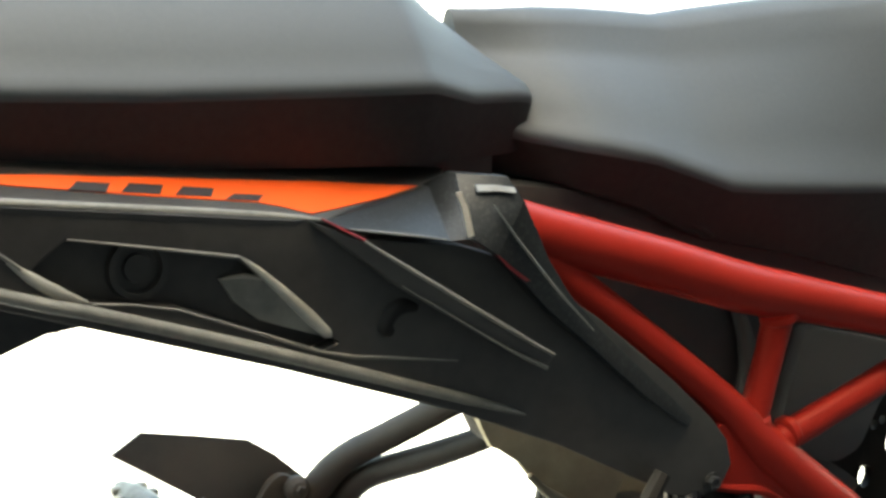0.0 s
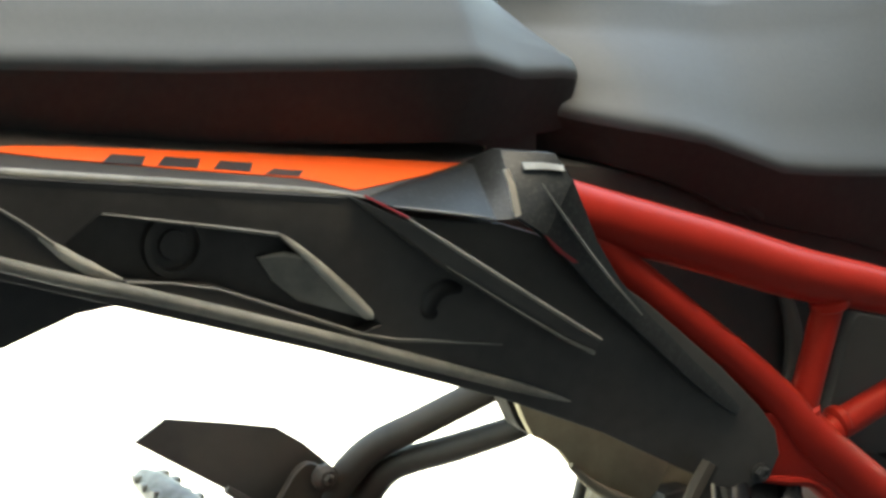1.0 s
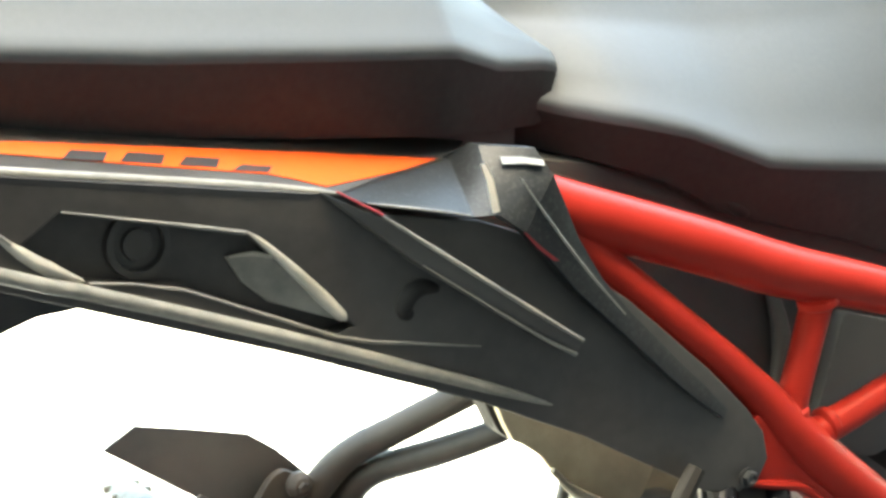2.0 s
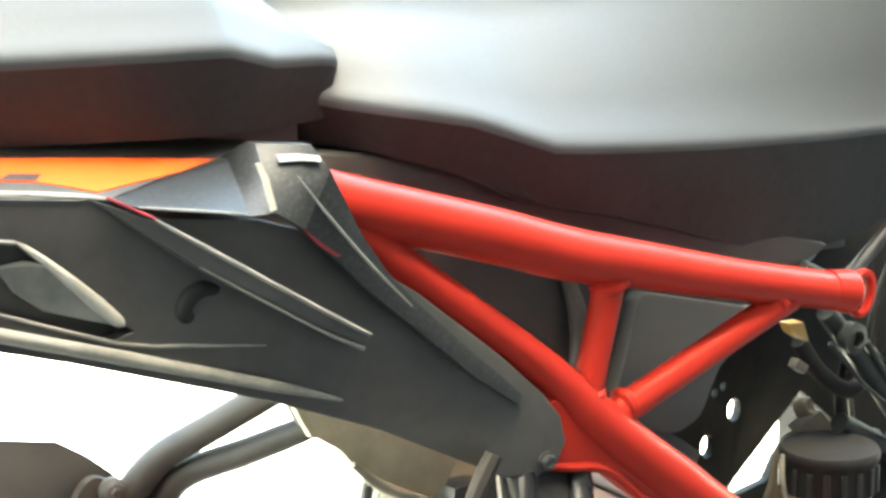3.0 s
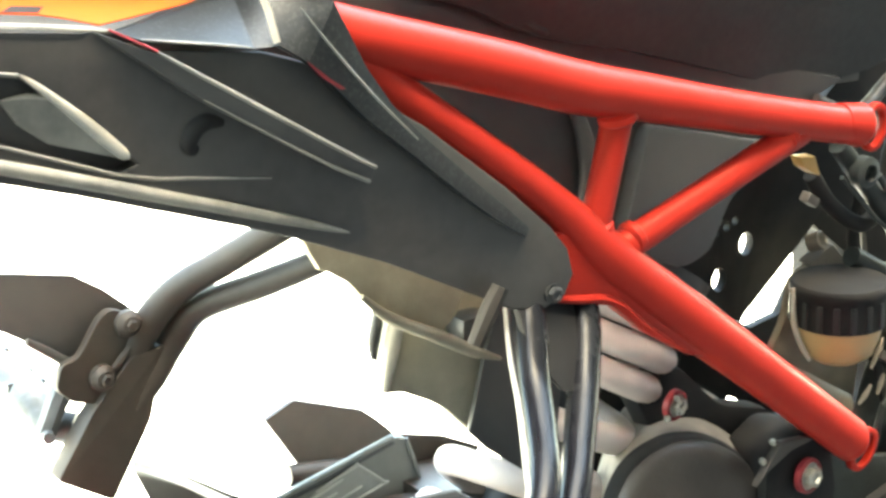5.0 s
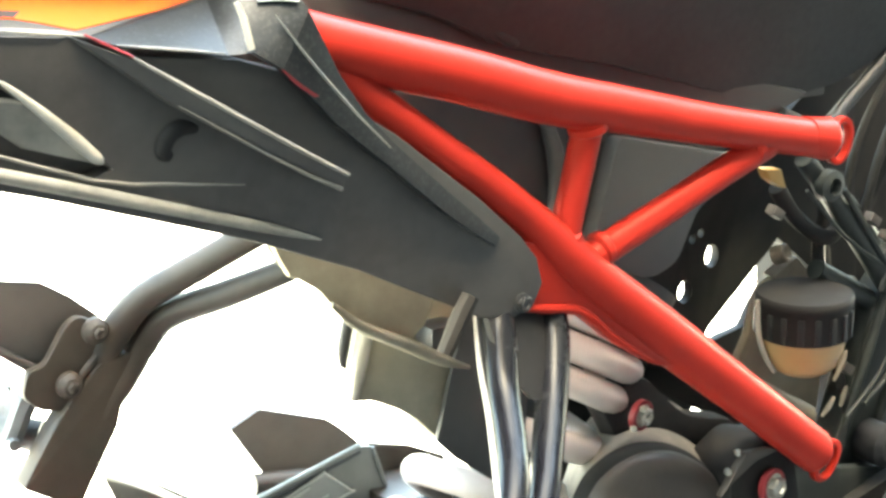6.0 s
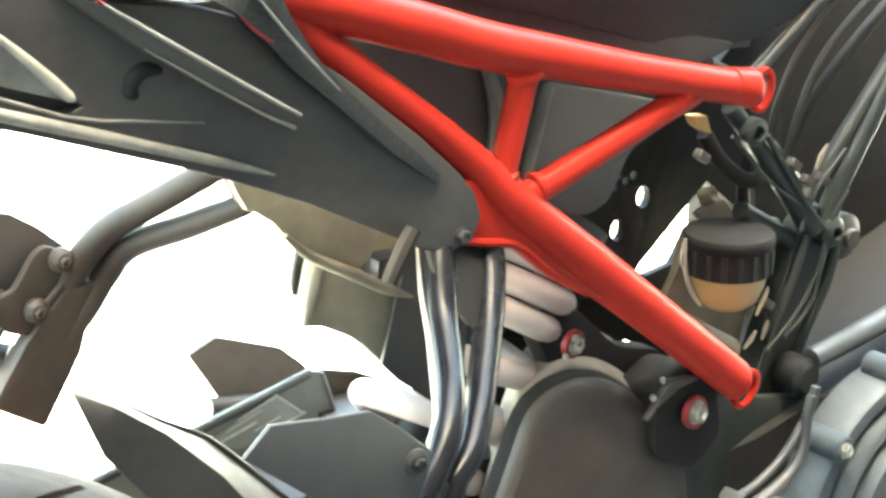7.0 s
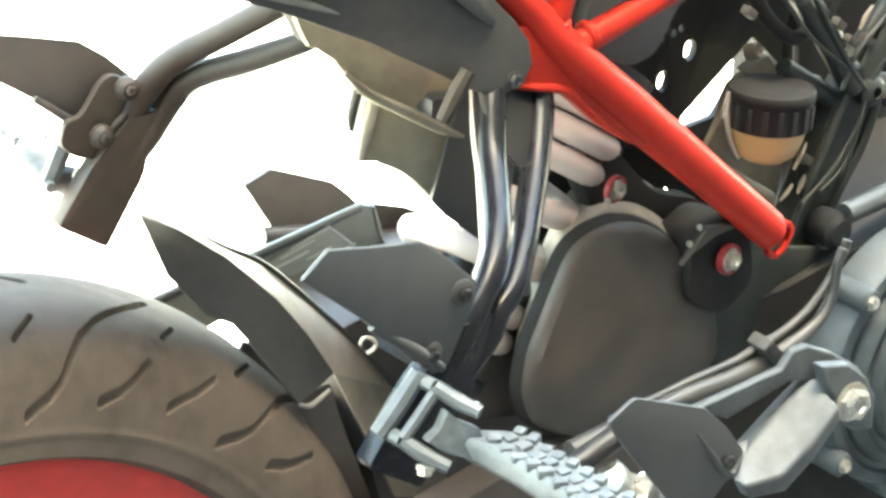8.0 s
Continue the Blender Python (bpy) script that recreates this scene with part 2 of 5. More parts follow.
def sheet(faces, thick=0.003, bevel=0.0):
    """A folded sheet from faces of x, y, z corners, thickened inwards."""
    bm = bmesh.new()
    for f in faces:
        bm.faces.new([bm.verts.new(q) for q in f])
    bmesh.ops.remove_doubles(bm, verts=bm.verts, dist=0.0005)
    bmesh.ops.recalc_face_normals(bm, faces=bm.faces)
    if sum(f.normal.y for f in bm.faces) > 0:
        bmesh.ops.reverse_faces(bm, faces=bm.faces)
    made = bmesh.ops.extrude_face_region(bm, geom=list(bm.faces))
    moved = [v for v in made["geom"] if isinstance(v, bmesh.types.BMVert)]
    for v in moved:
        v.co += Vector((0, thick, 0))
    bmesh.ops.recalc_face_normals(bm, faces=bm.faces)
    if bevel:
        soften(bm, bevel, 2, 25)
    return bm


def block(corner_a, corner_b, bevel=0.003, m=None):
    bm = bmesh.new()
    bmesh.ops.create_cube(bm, size=1.0)
    a, b = Vector(corner_a), Vector(corner_b)
    for v in bm.verts:
        v.co = Vector([(a[k] + b[k]) / 2 + v.co[k] * abs(b[k] - a[k]) for k in range(3)])
    soften(bm, bevel)
    if m:
        bm.transform(m)
    return bm


def bolt(parent, centre, size, axis=(0, -1, 0), mat=None, name="bolt", washer=None, label=""):
    """A hexagon-headed bolt with a flange, standing out along axis."""
    head = turned([(-0.002, size * 1.25), (size * 0.15, size * 1.25), (size * 0.22, size * 0.95)], centre, axis, 20)
    six = turned([(size * 0.2, size), (size * 0.75, size), (size * 0.9, size * 0.8), (size * 0.88, size * 0.5), (size * 0.7, size * 0.42)], centre, axis, 6)
    me = bpy.data.meshes.new("hexagon")
    six.to_mesh(me)
    six.free()
    head.from_mesh(me)
    bpy.data.meshes.remove(me)
    b = part(name, head, mat or ZINC, parent, label)
    if washer:
        part("washer", turned([(-0.003, size * 1.62), (0.001, size * 1.62), (0.002, size * 1.3), (0.0, size * 1.2)], centre, axis, 28), washer, b, "red anodised ring")
    return b


YC = 0.108   # the bike's middle plane


def mirror(p):
    return (p[0], 2 * YC - p[1], p[2])


# ---- ground ----
GROUND = -0.0085
bm = bmesh.new()
bmesh.ops.create_grid(bm, x_segments=40, y_segments=40, size=400.0)
bm.transform(Matrix.Translation((0, 0, GROUND)))
part("ground", bm, CONCRETE, None, "pale sunlit concrete yard, bleached almost white", smooth=False, category="ground", kind="structure")

# Dark ground nearer than the view reaches, added to reduce bounce light.
part("road", block((-14, -2.6, GROUND - 0.05), (14, 0.5, GROUND + 0.004), 0.002), ASPHALT, None, "unseen dark asphalt added to cut light bounced onto the near side", smooth=False, category="road", kind="structure")
# Out of view: added to block the sun and put the bike in shade.
part("unseen_wall_south", block((-14, -3.0, GROUND + 0.002), (14, -2.6, 9.1), 0.01), BRICK, None, "unseen dark wall added to keep the sun off the bike", smooth=False, category="wall", kind="structure")
# Also out of view, added to hold back low light from the front.
part("unseen_wall_east", block((11.0, -2.6, GROUND + 0.002), (11.4, 0.45, 9.1), 0.01), BRICK, None, "unseen dark wall added to cut low light from ahead", smooth=False, category="wall", kind="structure")

bike = new("motorcycle")
bike.location = (-0.385, YC, GROUND)
bpy.context.view_layer.update()
tagged(bike, "orange and black naked motorcycle standing on bare concrete", "motorcycle")

# ---- subframe ----
sub = part("subframe", bar([(-0.165, 0.012, 0.909), (-0.145, 0.004, 0.9015), (-0.06, 0.0, 0.8745), (0.0, 0.0, 0.854), (0.05, 0.0, 0.8405), (0.133, 0.0, 0.818), (0.229, 0.0, 0.794)],
                           [0.0152, 0.0155, 0.0156, 0.0155, 0.0143, 0.0128, 0.0122], 24), FRAME, bike, "orange-red painted tubular steel rear frame")
part("lower_tube", bar([(-0.17, 0.004, 0.908), (-0.0755, 0.0, 0.835), (-0.018, 0.0, 0.789), (0.021, 0.0, 0.751), (0.087, 0.0, 0.697), (0.16, 0.0, 0.6385), (0.236, 0.0, 0.5765)],
                       [0.0105, 0.011, 0.012, 0.0155, 0.0165, 0.0155, 0.015], 24), FRAME, sub)
part("strut", bar([(0.0334, 0.0, 0.8395), (0.0215, 0.0, 0.797), (0.0087, 0.0, 0.752)], [0.0094, 0.0091, 0.0096], 20), FRAME, sub)
part("brace", bar([(0.1797, 0.0, 0.799), (0.108, 0.0, 0.7758), (0.03, 0.0, 0.7505)], [0.0096, 0.0092, 0.0098], 20), FRAME, sub)
for px, pz, r in ((0.0315, 0.832, 0.0122), (0.0135, 0.768, 0.0118), (0.043, 0.7565, 0.011), (0.168, 0.798, 0.0108)):
    part("weld", turned([(-0.004, r * 0.8), (-0.002, r), (0.002, r), (0.004, r * 0.8)], (px, 0, pz), (0.25 if px < 0.04 and pz > 0.76 else -0.95, 0, -0.97 if px < 0.04 and pz > 0.76 else -0.27), 20), FRAME, sub)
part("gusset", plate(rounded([(-0.037, 0.741), (-0.031, 0.735), (-0.007, 0.729), (0.022, 0.721), (0.050, 0.697), (0.081, 0.676), (0.098, 0.671), (0.075, 0.71), (0.03, 0.752), (-0.02, 0.775)], 0.005), -0.0085, 0.006, 0.002), FRAME, sub, "folded orange gusset plate")
part("gusset_fold", bar([(-0.03, -0.008, 0.737), (-0.007, -0.008, 0.7315), (0.021, -0.008, 0.724), (0.049, -0.008, 0.700), (0.08, -0.008, 0.679)], [0.002, 0.003, 0.003, 0.003, 0.001], 8), FRAME, sub)
for cx, cz, dx, dz in ((0.2475, 0.7905, 0.97, -0.24), (0.2500, 0.5645, 0.79, -0.61)):
    out = []
    for k in range(28):
        a = 2 * math.pi * k / 28
        u, v = 0.0112 * math.cos(a), 0.0162 * math.sin(a)
        out.append((cx + u * dx - v * dz, cz + u * dz + v * dx))
    hole = [(cx + (x - cx) * 0.66, cz + (z - cz) * 0.75) for x, z in out]
    part("mounting_eye", plate(out, -0.003, 0.003, 0.0012, [hole[::-1]]), FRAME, sub, "orange bolting eye at the tube's end")
    part("tube_collar", bar([(cx - dx * 0.034, 0, cz - dz * 0.034), (cx - dx * 0.014, 0, cz - dz * 0.014), (cx - dx * 0.010, 0, cz - dz * 0.010)], [0.0124, 0.0142, 0.009], 24), FRAME, sub)
# Pale bar standing for the lit line on top of the lower tube.
part("lit_tube_line", bar([(0.095, 0.03, 0.7165), (0.129, 0.03, 0.690), (0.165, 0.03, 0.659), (0.191, 0.03, 0.637)], [0.002, 0.003, 0.003, 0.002], 8), PALE, sub, "lit line along the lower tube, put in as a pale strip")
# the far side's tubes
part("far_top_tube", bar([mirror(q) for q in ((-0.165, 0.012, 0.909), (-0.145, 0.004, 0.903), (0.0, 0.0, 0.855), (0.232, 0.0, 0.793))], 0.015, 12), FRAME, sub)
part("far_lower_tube", bar([mirror(q) for q in ((-0.17, 0.004, 0.906), (-0.02, 0.0, 0.789), (0.087, 0.0, 0.697), (0.243, 0.0, 0.575))], 0.013, 12), FRAME, sub)


# ---- seats ----
def seat_half(crease, bottom, shoulder, top, y_crease, y_shoulder, tuck=0.03):
    skirt = [(y_crease + tuck + 0.012, bottom), (y_crease + tuck * 0.62, bottom + 0.002), (y_crease + tuck * 0.42, crease * 0.35 + bottom * 0.65), (y_crease + tuck * 0.2, crease * 0.7 + bottom * 0.3), (y_crease + 0.0012, crease - 0.0045)]
    slope = ((y_shoulder - y_crease), (shoulder - crease))
    upper = [(y_crease + 0.0012, crease - 0.0045), (y_crease, crease - 0.001), (y_crease + 0.0012, crease + 0.003), (y_crease + 0.004 + slope[0] * 0.05, crease + 0.005 + slope[1] * 0.05)]
    upper += [(y_crease + slope[0] * k, crease + slope[1] * k + 0.004 * math.sin(math.pi * k)) for k in (0.3, 0.6, 0.85)]
    upper += [(y_shoulder, shoulder), (YC * 0.3 + y_shoulder * 0.7, shoulder * 0.45 + top * 0.55), (YC * 0.65 + y_shoulder * 0.35, top - 0.002), (YC, top)]
    return skirt, upper


def seat_ring(x, half):
    other = [(2 * YC - y, z) for y, z in half][::-1]
    if abs(half[-1][0] - YC) < 1e-6:
        other = other[1:]
    return [(x, y, z) for y, z in half + other]


def seat(name, rows, label):
    halves = [(r[0], seat_half(*r[1:])) for r in rows]
    body = part(name, loft([seat_ring(x, h[1]) for x, h in halves]), VINYL, bike, label)
    part("seat_skirt", loft([seat_ring(x, h[0]) for x, h in halves]), SKIRT, body, "tucked vinyl skirt, its shade put into a darker colour")
    return body


rows = [(-0.138, 0.953, 0.925, 0.996, 1.017, 0.066, 0.098), (-0.112, 0.946, 0.918, 0.994, 1.016, 0.052, 0.094), (-0.094, 0.9425, 0.914, 0.993, 1.016, 0.034, 0.087), (-0.078, 0.9395, 0.909, 0.993, 1.016, 0.027, 0.084), (-0.045, 0.932, 0.898, 0.990, 1.014, 0.024, 0.083),
        (-0.015, 0.921, 0.884, 0.987, 1.011, 0.022, 0.083), (0.01, 0.9115, 0.873, 0.985, 1.008, 0.02, 0.083), (0.035, 0.9085, 0.8665, 0.986, 1.01, 0.018, 0.081), (0.08, 0.904, 0.855, 0.988, 1.013, 0.02, 0.08),
        (0.14, 0.898, 0.836, 0.99, 1.016, 0.026, 0.082), (0.205, 0.893, 0.815, 0.994, 1.02, 0.033, 0.078), (0.26, 0.889, 0.806, 0.998, 1.025, 0.038, 0.068), (0.31, 0.887, 0.808, 1.003, 1.03, 0.042, 0.062), (0.40, 0.884, 0.83, 1.01, 1.04, 0.046, 0.06)]
rider = seat("rider_seat", rows, "scooped dark grey vinyl rider seat with a soft side crease")
part("seat_base", plate([(-0.09, 0.922), (-0.02, 0.905), (0.09, 0.868), (0.22, 0.826), (0.30, 0.815), (0.30, 0.803), (0.22, 0.808), (0.0, 0.867), (-0.09, 0.895)], 0.06, 0.156, 0.003), DARK, rider, "black plastic seat base")

rows = [(-0.66, 1.02, 0.985, 1.058, 1.075, 0.04, 0.075), (-0.52, 1.003, 0.962, 1.05, 1.07, 0.026, 0.068), (-0.45, 0.996, 0.956, 1.046, 1.066, 0.02, 0.064), (-0.36, 0.990, 0.948, 1.04, 1.06, 0.018, 0.062),
        (-0.27, 0.9865, 0.941, 1.036, 1.056, 0.018, 0.062), (-0.205, 0.9845, 0.937, 1.033, 1.054, 0.018, 0.062)]
rows += [(-0.198, 0.984, 0.937, 1.032, 1.052, 0.019, 0.063), (-0.160, 0.9735, 0.934, 1.014, 1.018, 0.041, 0.085, 0.02), (-0.124, 0.9710, 0.934, 0.986, 0.990, 0.053, 0.077, 0.014), (-0.114, 0.9695, 0.936, 0.9745, 0.977, 0.056, 0.066, 0.012), (-0.110, 0.967, 0.943, 0.9695, 0.971, 0.060, 0.066, 0.012)]
pillion = seat("pillion_seat", rows, "dark grey vinyl pillion seat with a wedge-shaped front")
part("seat_base", plate([(-0.62, 0.99), (-0.45, 0.968), (-0.2, 0.95), (-0.135, 0.945), (-0.135, 0.905), (-0.2, 0.915), (-0.45, 0.945), (-0.62, 0.97)], 0.062, 0.154, 0.003), DARK, pillion, "black plastic seat base")

for pts, r in (([(-0.019, 0.041, 0.893), (-0.001, 0.040, 0.885), (0.009, 0.040, 0.879), (0.017, 0.044, 0.877)], 0.004), ([(-0.03, 0.045, 0.893), (-0.012, 0.043, 0.885), (0.004, 0.042, 0.876)], 0.003)):
    part("skirt_fold", bar(pts, [0.0005] + [r] * (len(pts) - 2) + [0.0005], 10), SKIRT, rider, "gathered fold of the skirt")

# ---- tail panel with its grab recess ----
SLOT = [(-0.419, 0.929), (-0.332, 0.911), (-0.304, 0.886), (-0.276, 0.860), (-0.287, 0.857), (-0.363, 0.889), (-0.408, 0.897), (-0.427, 0.902), (-0.440, 0.914)]
SIDE = [(-0.64, 0.975), (-0.52, 0.956), (-0.456, 0.947), (-0.402, 0.941), (-0.344, 0.934), (-0.313, 0.929), (-0.292, 0.925), (-0.268, 0.914), (-0.206, 0.904), (-0.174, 0.893), (-0.112, 0.852), (-0.058, 0.808), (-0.028, 0.780),
        (-0.016, 0.765), (-0.012, 0.749), (-0.018, 0.738), (-0.032, 0.733), (-0.055, 0.737), (-0.085, 0.753), (-0.138, 0.782), (-0.206, 0.812), (-0.308, 0.850), (-0.404, 0.8825), (-0.47, 0.905), (-0.64, 0.95)]
tail = part("tail_panel", plate(SIDE, -0.012, 0.012, 0.004, [SLOT], segments=3), PLASTIC, bike, "matt black plastic tail side panel with a grab recess")
# Pale bars along rim, recess, blade and deck stand for edge highlights.
part("panel_rim", bar([(-0.62, -0.012, 0.968), (-0.458, -0.014, 0.9085), (-0.404, -0.014, 0.891), (-0.345, -0.014, 0.871), (-0.282, -0.014, 0.8485), (-0.20, -0.0135, 0.8185), (-0.16, -0.011, 0.803)], [0.002, 0.0035, 0.0035, 0.0035, 0.0035, 0.003, 0.001], 10), LITEDGE, tail, "dusty lower rim of the panel, its highlight put into the colour")
part("slot_lip", bar([(-0.448, -0.0115, 0.9215), (-0.437, -0.0115, 0.9125), (-0.425, -0.0115, 0.9045), (-0.410, -0.0110, 0.8975)], [0.0012, 0.0030, 0.0034, 0.0010], 10), LITLIP, tail, "lip of the recess, the light on it put in as pale colour")
part("slot_line", bar([(-0.47, -0.0125, 0.9385), (-0.455, -0.013, 0.928), (-0.442, -0.013, 0.9175)], [0.0008, 0.001, 0.0012], 6, 2), LITEDGE, tail, "thin edge with its highlight put in as a pale line")
part("slot_lip", bar([(-0.3325, -0.011, 0.9125), (-0.3215, -0.0115, 0.9035), (-0.3075, -0.0115, 0.8905), (-0.2935, -0.0115, 0.8765), (-0.2835, -0.0115, 0.8665), (-0.2805, -0.0115, 0.8635)], [0.0008, 0.0018, 0.0028, 0.0036, 0.0030, 0.0006], 10), LITLIP, tail, "lip of the recess, the light on it put in as pale colour")
part("slot_cheek", sheet([[(-0.3383, -0.003, 0.8988), (-0.3174, -0.006, 0.8975), (-0.3049, -0.009, 0.8853), (-0.282, -0.011, 0.8631), (-0.3168, -0.003, 0.8749), (-0.3305, -0.003, 0.886)]], 0.002), LITEDGE, tail, "grey inner cheek of the recess")
# Glint on the recess cheek, drawn as a pale bar.
part("slot_glint", bar([(-0.337, -0.004, 0.8990), (-0.326, -0.006, 0.8996), (-0.317, -0.008, 0.8975)], [0.0006, 0.0014, 0.001], 6, 2), PALE, tail, "glint in the recess put in as a bright bar")
# Three added dark plates that stop bright ground showing through gaps.
part("gap_plate", plate(rounded([(0.217, 0.647), (0.259, 0.619), (0.268, 0.612), (0.298, 0.616), (0.311, 0.636), (0.334, 0.585), (0.376, 0.526), (0.292, 0.538), (0.196, 0.594)], 0.003), 0.128, 0.136, 0.001), DEEP, bike, "dark plate added to close a bright gap behind the tube")
part("dark_backing", plate(rounded([(0.290, 0.725), (0.379, 0.794), (0.419, 0.789), (0.435, 0.618), (0.386, 0.638), (0.361, 0.659), (0.340, 0.676), (0.314, 0.689)], 0.006), 0.138, 0.15, 0.002), DEEP, bike, "dark backing added to hide bright ground above the drilled bracket")
part("gap_blocker", plate([(-0.33, 0.920), (-0.27, 0.912), (-0.20, 0.925), (-0.165, 0.915), (-0.14, 0.89), (-0.14, 0.85), (-0.25, 0.875), (-0.33, 0.90)], 0.031, 0.036, 0.001), DARK, tail, "dark plate added to block a gap below the deck")
part("slot_edge", bar([(-0.419, -0.0125, 0.929), (-0.37, -0.0125, 0.919), (-0.332, -0.0125, 0.911)], [0.0005, 0.001, 0.0012], 6, 2), LITEDGE, tail, "thin edge with its highlight put in as a pale line")
part("slot_edge", bar([(-0.408, -0.0125, 0.8965), (-0.363, -0.0125, 0.888), (-0.287, -0.0125, 0.8565), (-0.25, -0.0125, 0.8485), (-0.205, -0.0125, 0.8405)], [0.0008, 0.0006, 0.0011, 0.0011, 0.0004], 6, 2), LITEDGE, tail, "thin edge with its highlight put in as a pale line")
part("recess_back", plate([(-0.46, 0.94), (-0.33, 0.925), (-0.25, 0.905), (-0.16, 0.845), (-0.16, 0.815), (-0.25, 0.84), (-0.36, 0.875), (-0.46, 0.90)], -0.001, 0.03, 0.002), PLASTIC, tail, "dark inner tail panel behind the recess")
boss = part("round_boss", turned([(0.0, 0.0), (0.0, 0.007), (0.003, 0.0078), (0.003, 0.0115), (-0.002, 0.0122), (-0.002, 0.0155), (0.008, 0.0168)], (-0.3808, -0.003, 0.9091)), PLASTIC, tail, "round moulded boss")
# A dark opening's shadow, made as a black knob.
part("recess_shadow", bar([(-0.2299, -0.0095, 0.8726), (-0.239, -0.0115, 0.8745), (-0.2465, -0.012, 0.8715), (-0.2492, -0.0115, 0.8645), (-0.2455, -0.011, 0.8612)], [0.003, 0.0045, 0.005, 0.0045, 0.003], 14), DEEP, tail, "black knob put in for the shadow of an opening")
part("blade", sheet([[(-0.296, -0.013, 0.927), (-0.268, -0.024, 0.9135), (-0.241, -0.026, 0.896), (-0.247, -0.024, 0.8885)], [(-0.241, -0.026, 0.896), (-0.177, -0.026, 0.8545), (-0.1825, -0.024, 0.8475), (-0.247, -0.024, 0.8885)],
                     [(-0.177, -0.026, 0.8545), (-0.149, -0.0227, 0.838), (-0.1525, -0.0207, 0.831), (-0.1825, -0.024, 0.8475)]], 0.014, 0.0015), PLASTIC, tail, "raised black blade along the panel")
part("blade_edge", bar([(-0.268, -0.0245, 0.9145), (-0.241, -0.0265, 0.8965), (-0.177, -0.0265, 0.855), (-0.150, -0.0232, 0.8385)], [0.0006, 0.0012, 0.0012, 0.001], 8), LITEDGE, tail, "upper edge of the blade, its highlight put in as a pale bar")
part("blade_edge", bar([(-0.246, -0.0245, 0.8885), (-0.1825, -0.0245, 0.8475), (-0.153, -0.0212, 0.8312)], [0.0004, 0.0008, 0.0012], 8), LITEDGE, tail, "lower edge of the blade, its highlight put in as a pale bar")
part("pinstripe", bar([(-0.288, -0.0165, 0.9265), (-0.268, -0.0252, 0.915)], 0.0006, 8), REDLINE, tail, "thin red stripe")
bolt(tail, (-0.027, -0.0125, 0.7405), 0.0048, mat=DARK, name="panel_screw", label="black panel screw")
# upper deck, with its orange decal
DECK_N = Vector((0.1337, -0.3024, 0.9438))
DECK_A = Vector((-0.40, -0.012, 0.9405))


def deck(x, y, lift=0.0):
    z = DECK_A.z - (DECK_N.x * (x - DECK_A.x) + DECK_N.y * (y - DECK_A.y)) / DECK_N.z
    return Vector((x, y, z)) + DECK_N * lift


def deck_piece(outline, low, high):
    bm = bmesh.new()
    a = [bm.verts.new(deck(x, y, low)) for x, y in outline]
    b = [bm.verts.new(deck(x, y, high)) for x, y in outline]
    bm.faces.new(a)
    bm.faces.new(b)
    for k in range(len(a)):
        j = (k + 1) % len(a)
        bm.faces.new((a[k], a[j], b[j], b[k]))
    return bm


top = part("tail_deck", deck_piece([(-0.66, -0.005), (-0.46, -0.013), (-0.30, -0.013), (-0.27, -0.008), (-0.20, 0.028), (-0.17, 0.06), (-0.45, 0.07), (-0.66, 0.07)], -0.006, 0.0), PLASTIC, tail, "dusty black upper deck of the tail")
part("deck_edge", bar([deck(-0.60, -0.006), deck(-0.456, -0.009), deck(-0.34, -0.009), deck(-0.30, -0.010), deck(-0.283, -0.0115)], [0.0022, 0.0028, 0.0026, 0.002, 0.0008], 10), LITEDGE, tail, "edge of the deck, the light it catches put in as pale colour")
decal = part("decal", deck_piece([(-0.47, 0.013), (-0.448, 0.0185), (-0.421, 0.022), (-0.362, 0.026), (-0.264, 0.0325), (-0.193, 0.035), (-0.287, -0.005), (-0.300, 0.001), (-0.313, 0.005), (-0.37, 0.006), (-0.437, 0.009)], 0.0, 0.0006), DECAL, tail, "bright orange sticker tapering to a point", smooth=False)
for x0, x1, y0, y1 in ((-0.411, -0.386, 0.0068, 0.0165), (-0.384, -0.358, 0.0075, 0.0178), (-0.356, -0.331, 0.0075, 0.0172), (-0.330, -0.306, 0.0058, 0.0125)):
    part("emblem_bar", deck_piece([(x0, y0), (x0 + 0.008, y1), (x1, y1), (x1 - 0.006, y0)], 0.0006, 0.0009), DECALDARK, decal, "black slanted bar", smooth=False)
COVER_TOP = [(-0.169, -0.0215, 0.925), (-0.1511, -0.0195, 0.8907), (-0.1352, -0.0180, 0.8684), (-0.1135, -0.0165, 0.8462), (-0.0795, -0.0145, 0.8152), (-0.0599, -0.0140, 0.798), (-0.0437, -0.0135, 0.7826)]
COVER_LOW = [(-0.187, -0.024, 0.898), (-0.172, -0.0237, 0.8832), (-0.1555, -0.0230, 0.8655), (-0.1210, -0.0215, 0.8362), (-0.0830, -0.0195, 0.8035), (-0.0645, -0.0175, 0.7895), (-0.0480, -0.0150, 0.7785)]
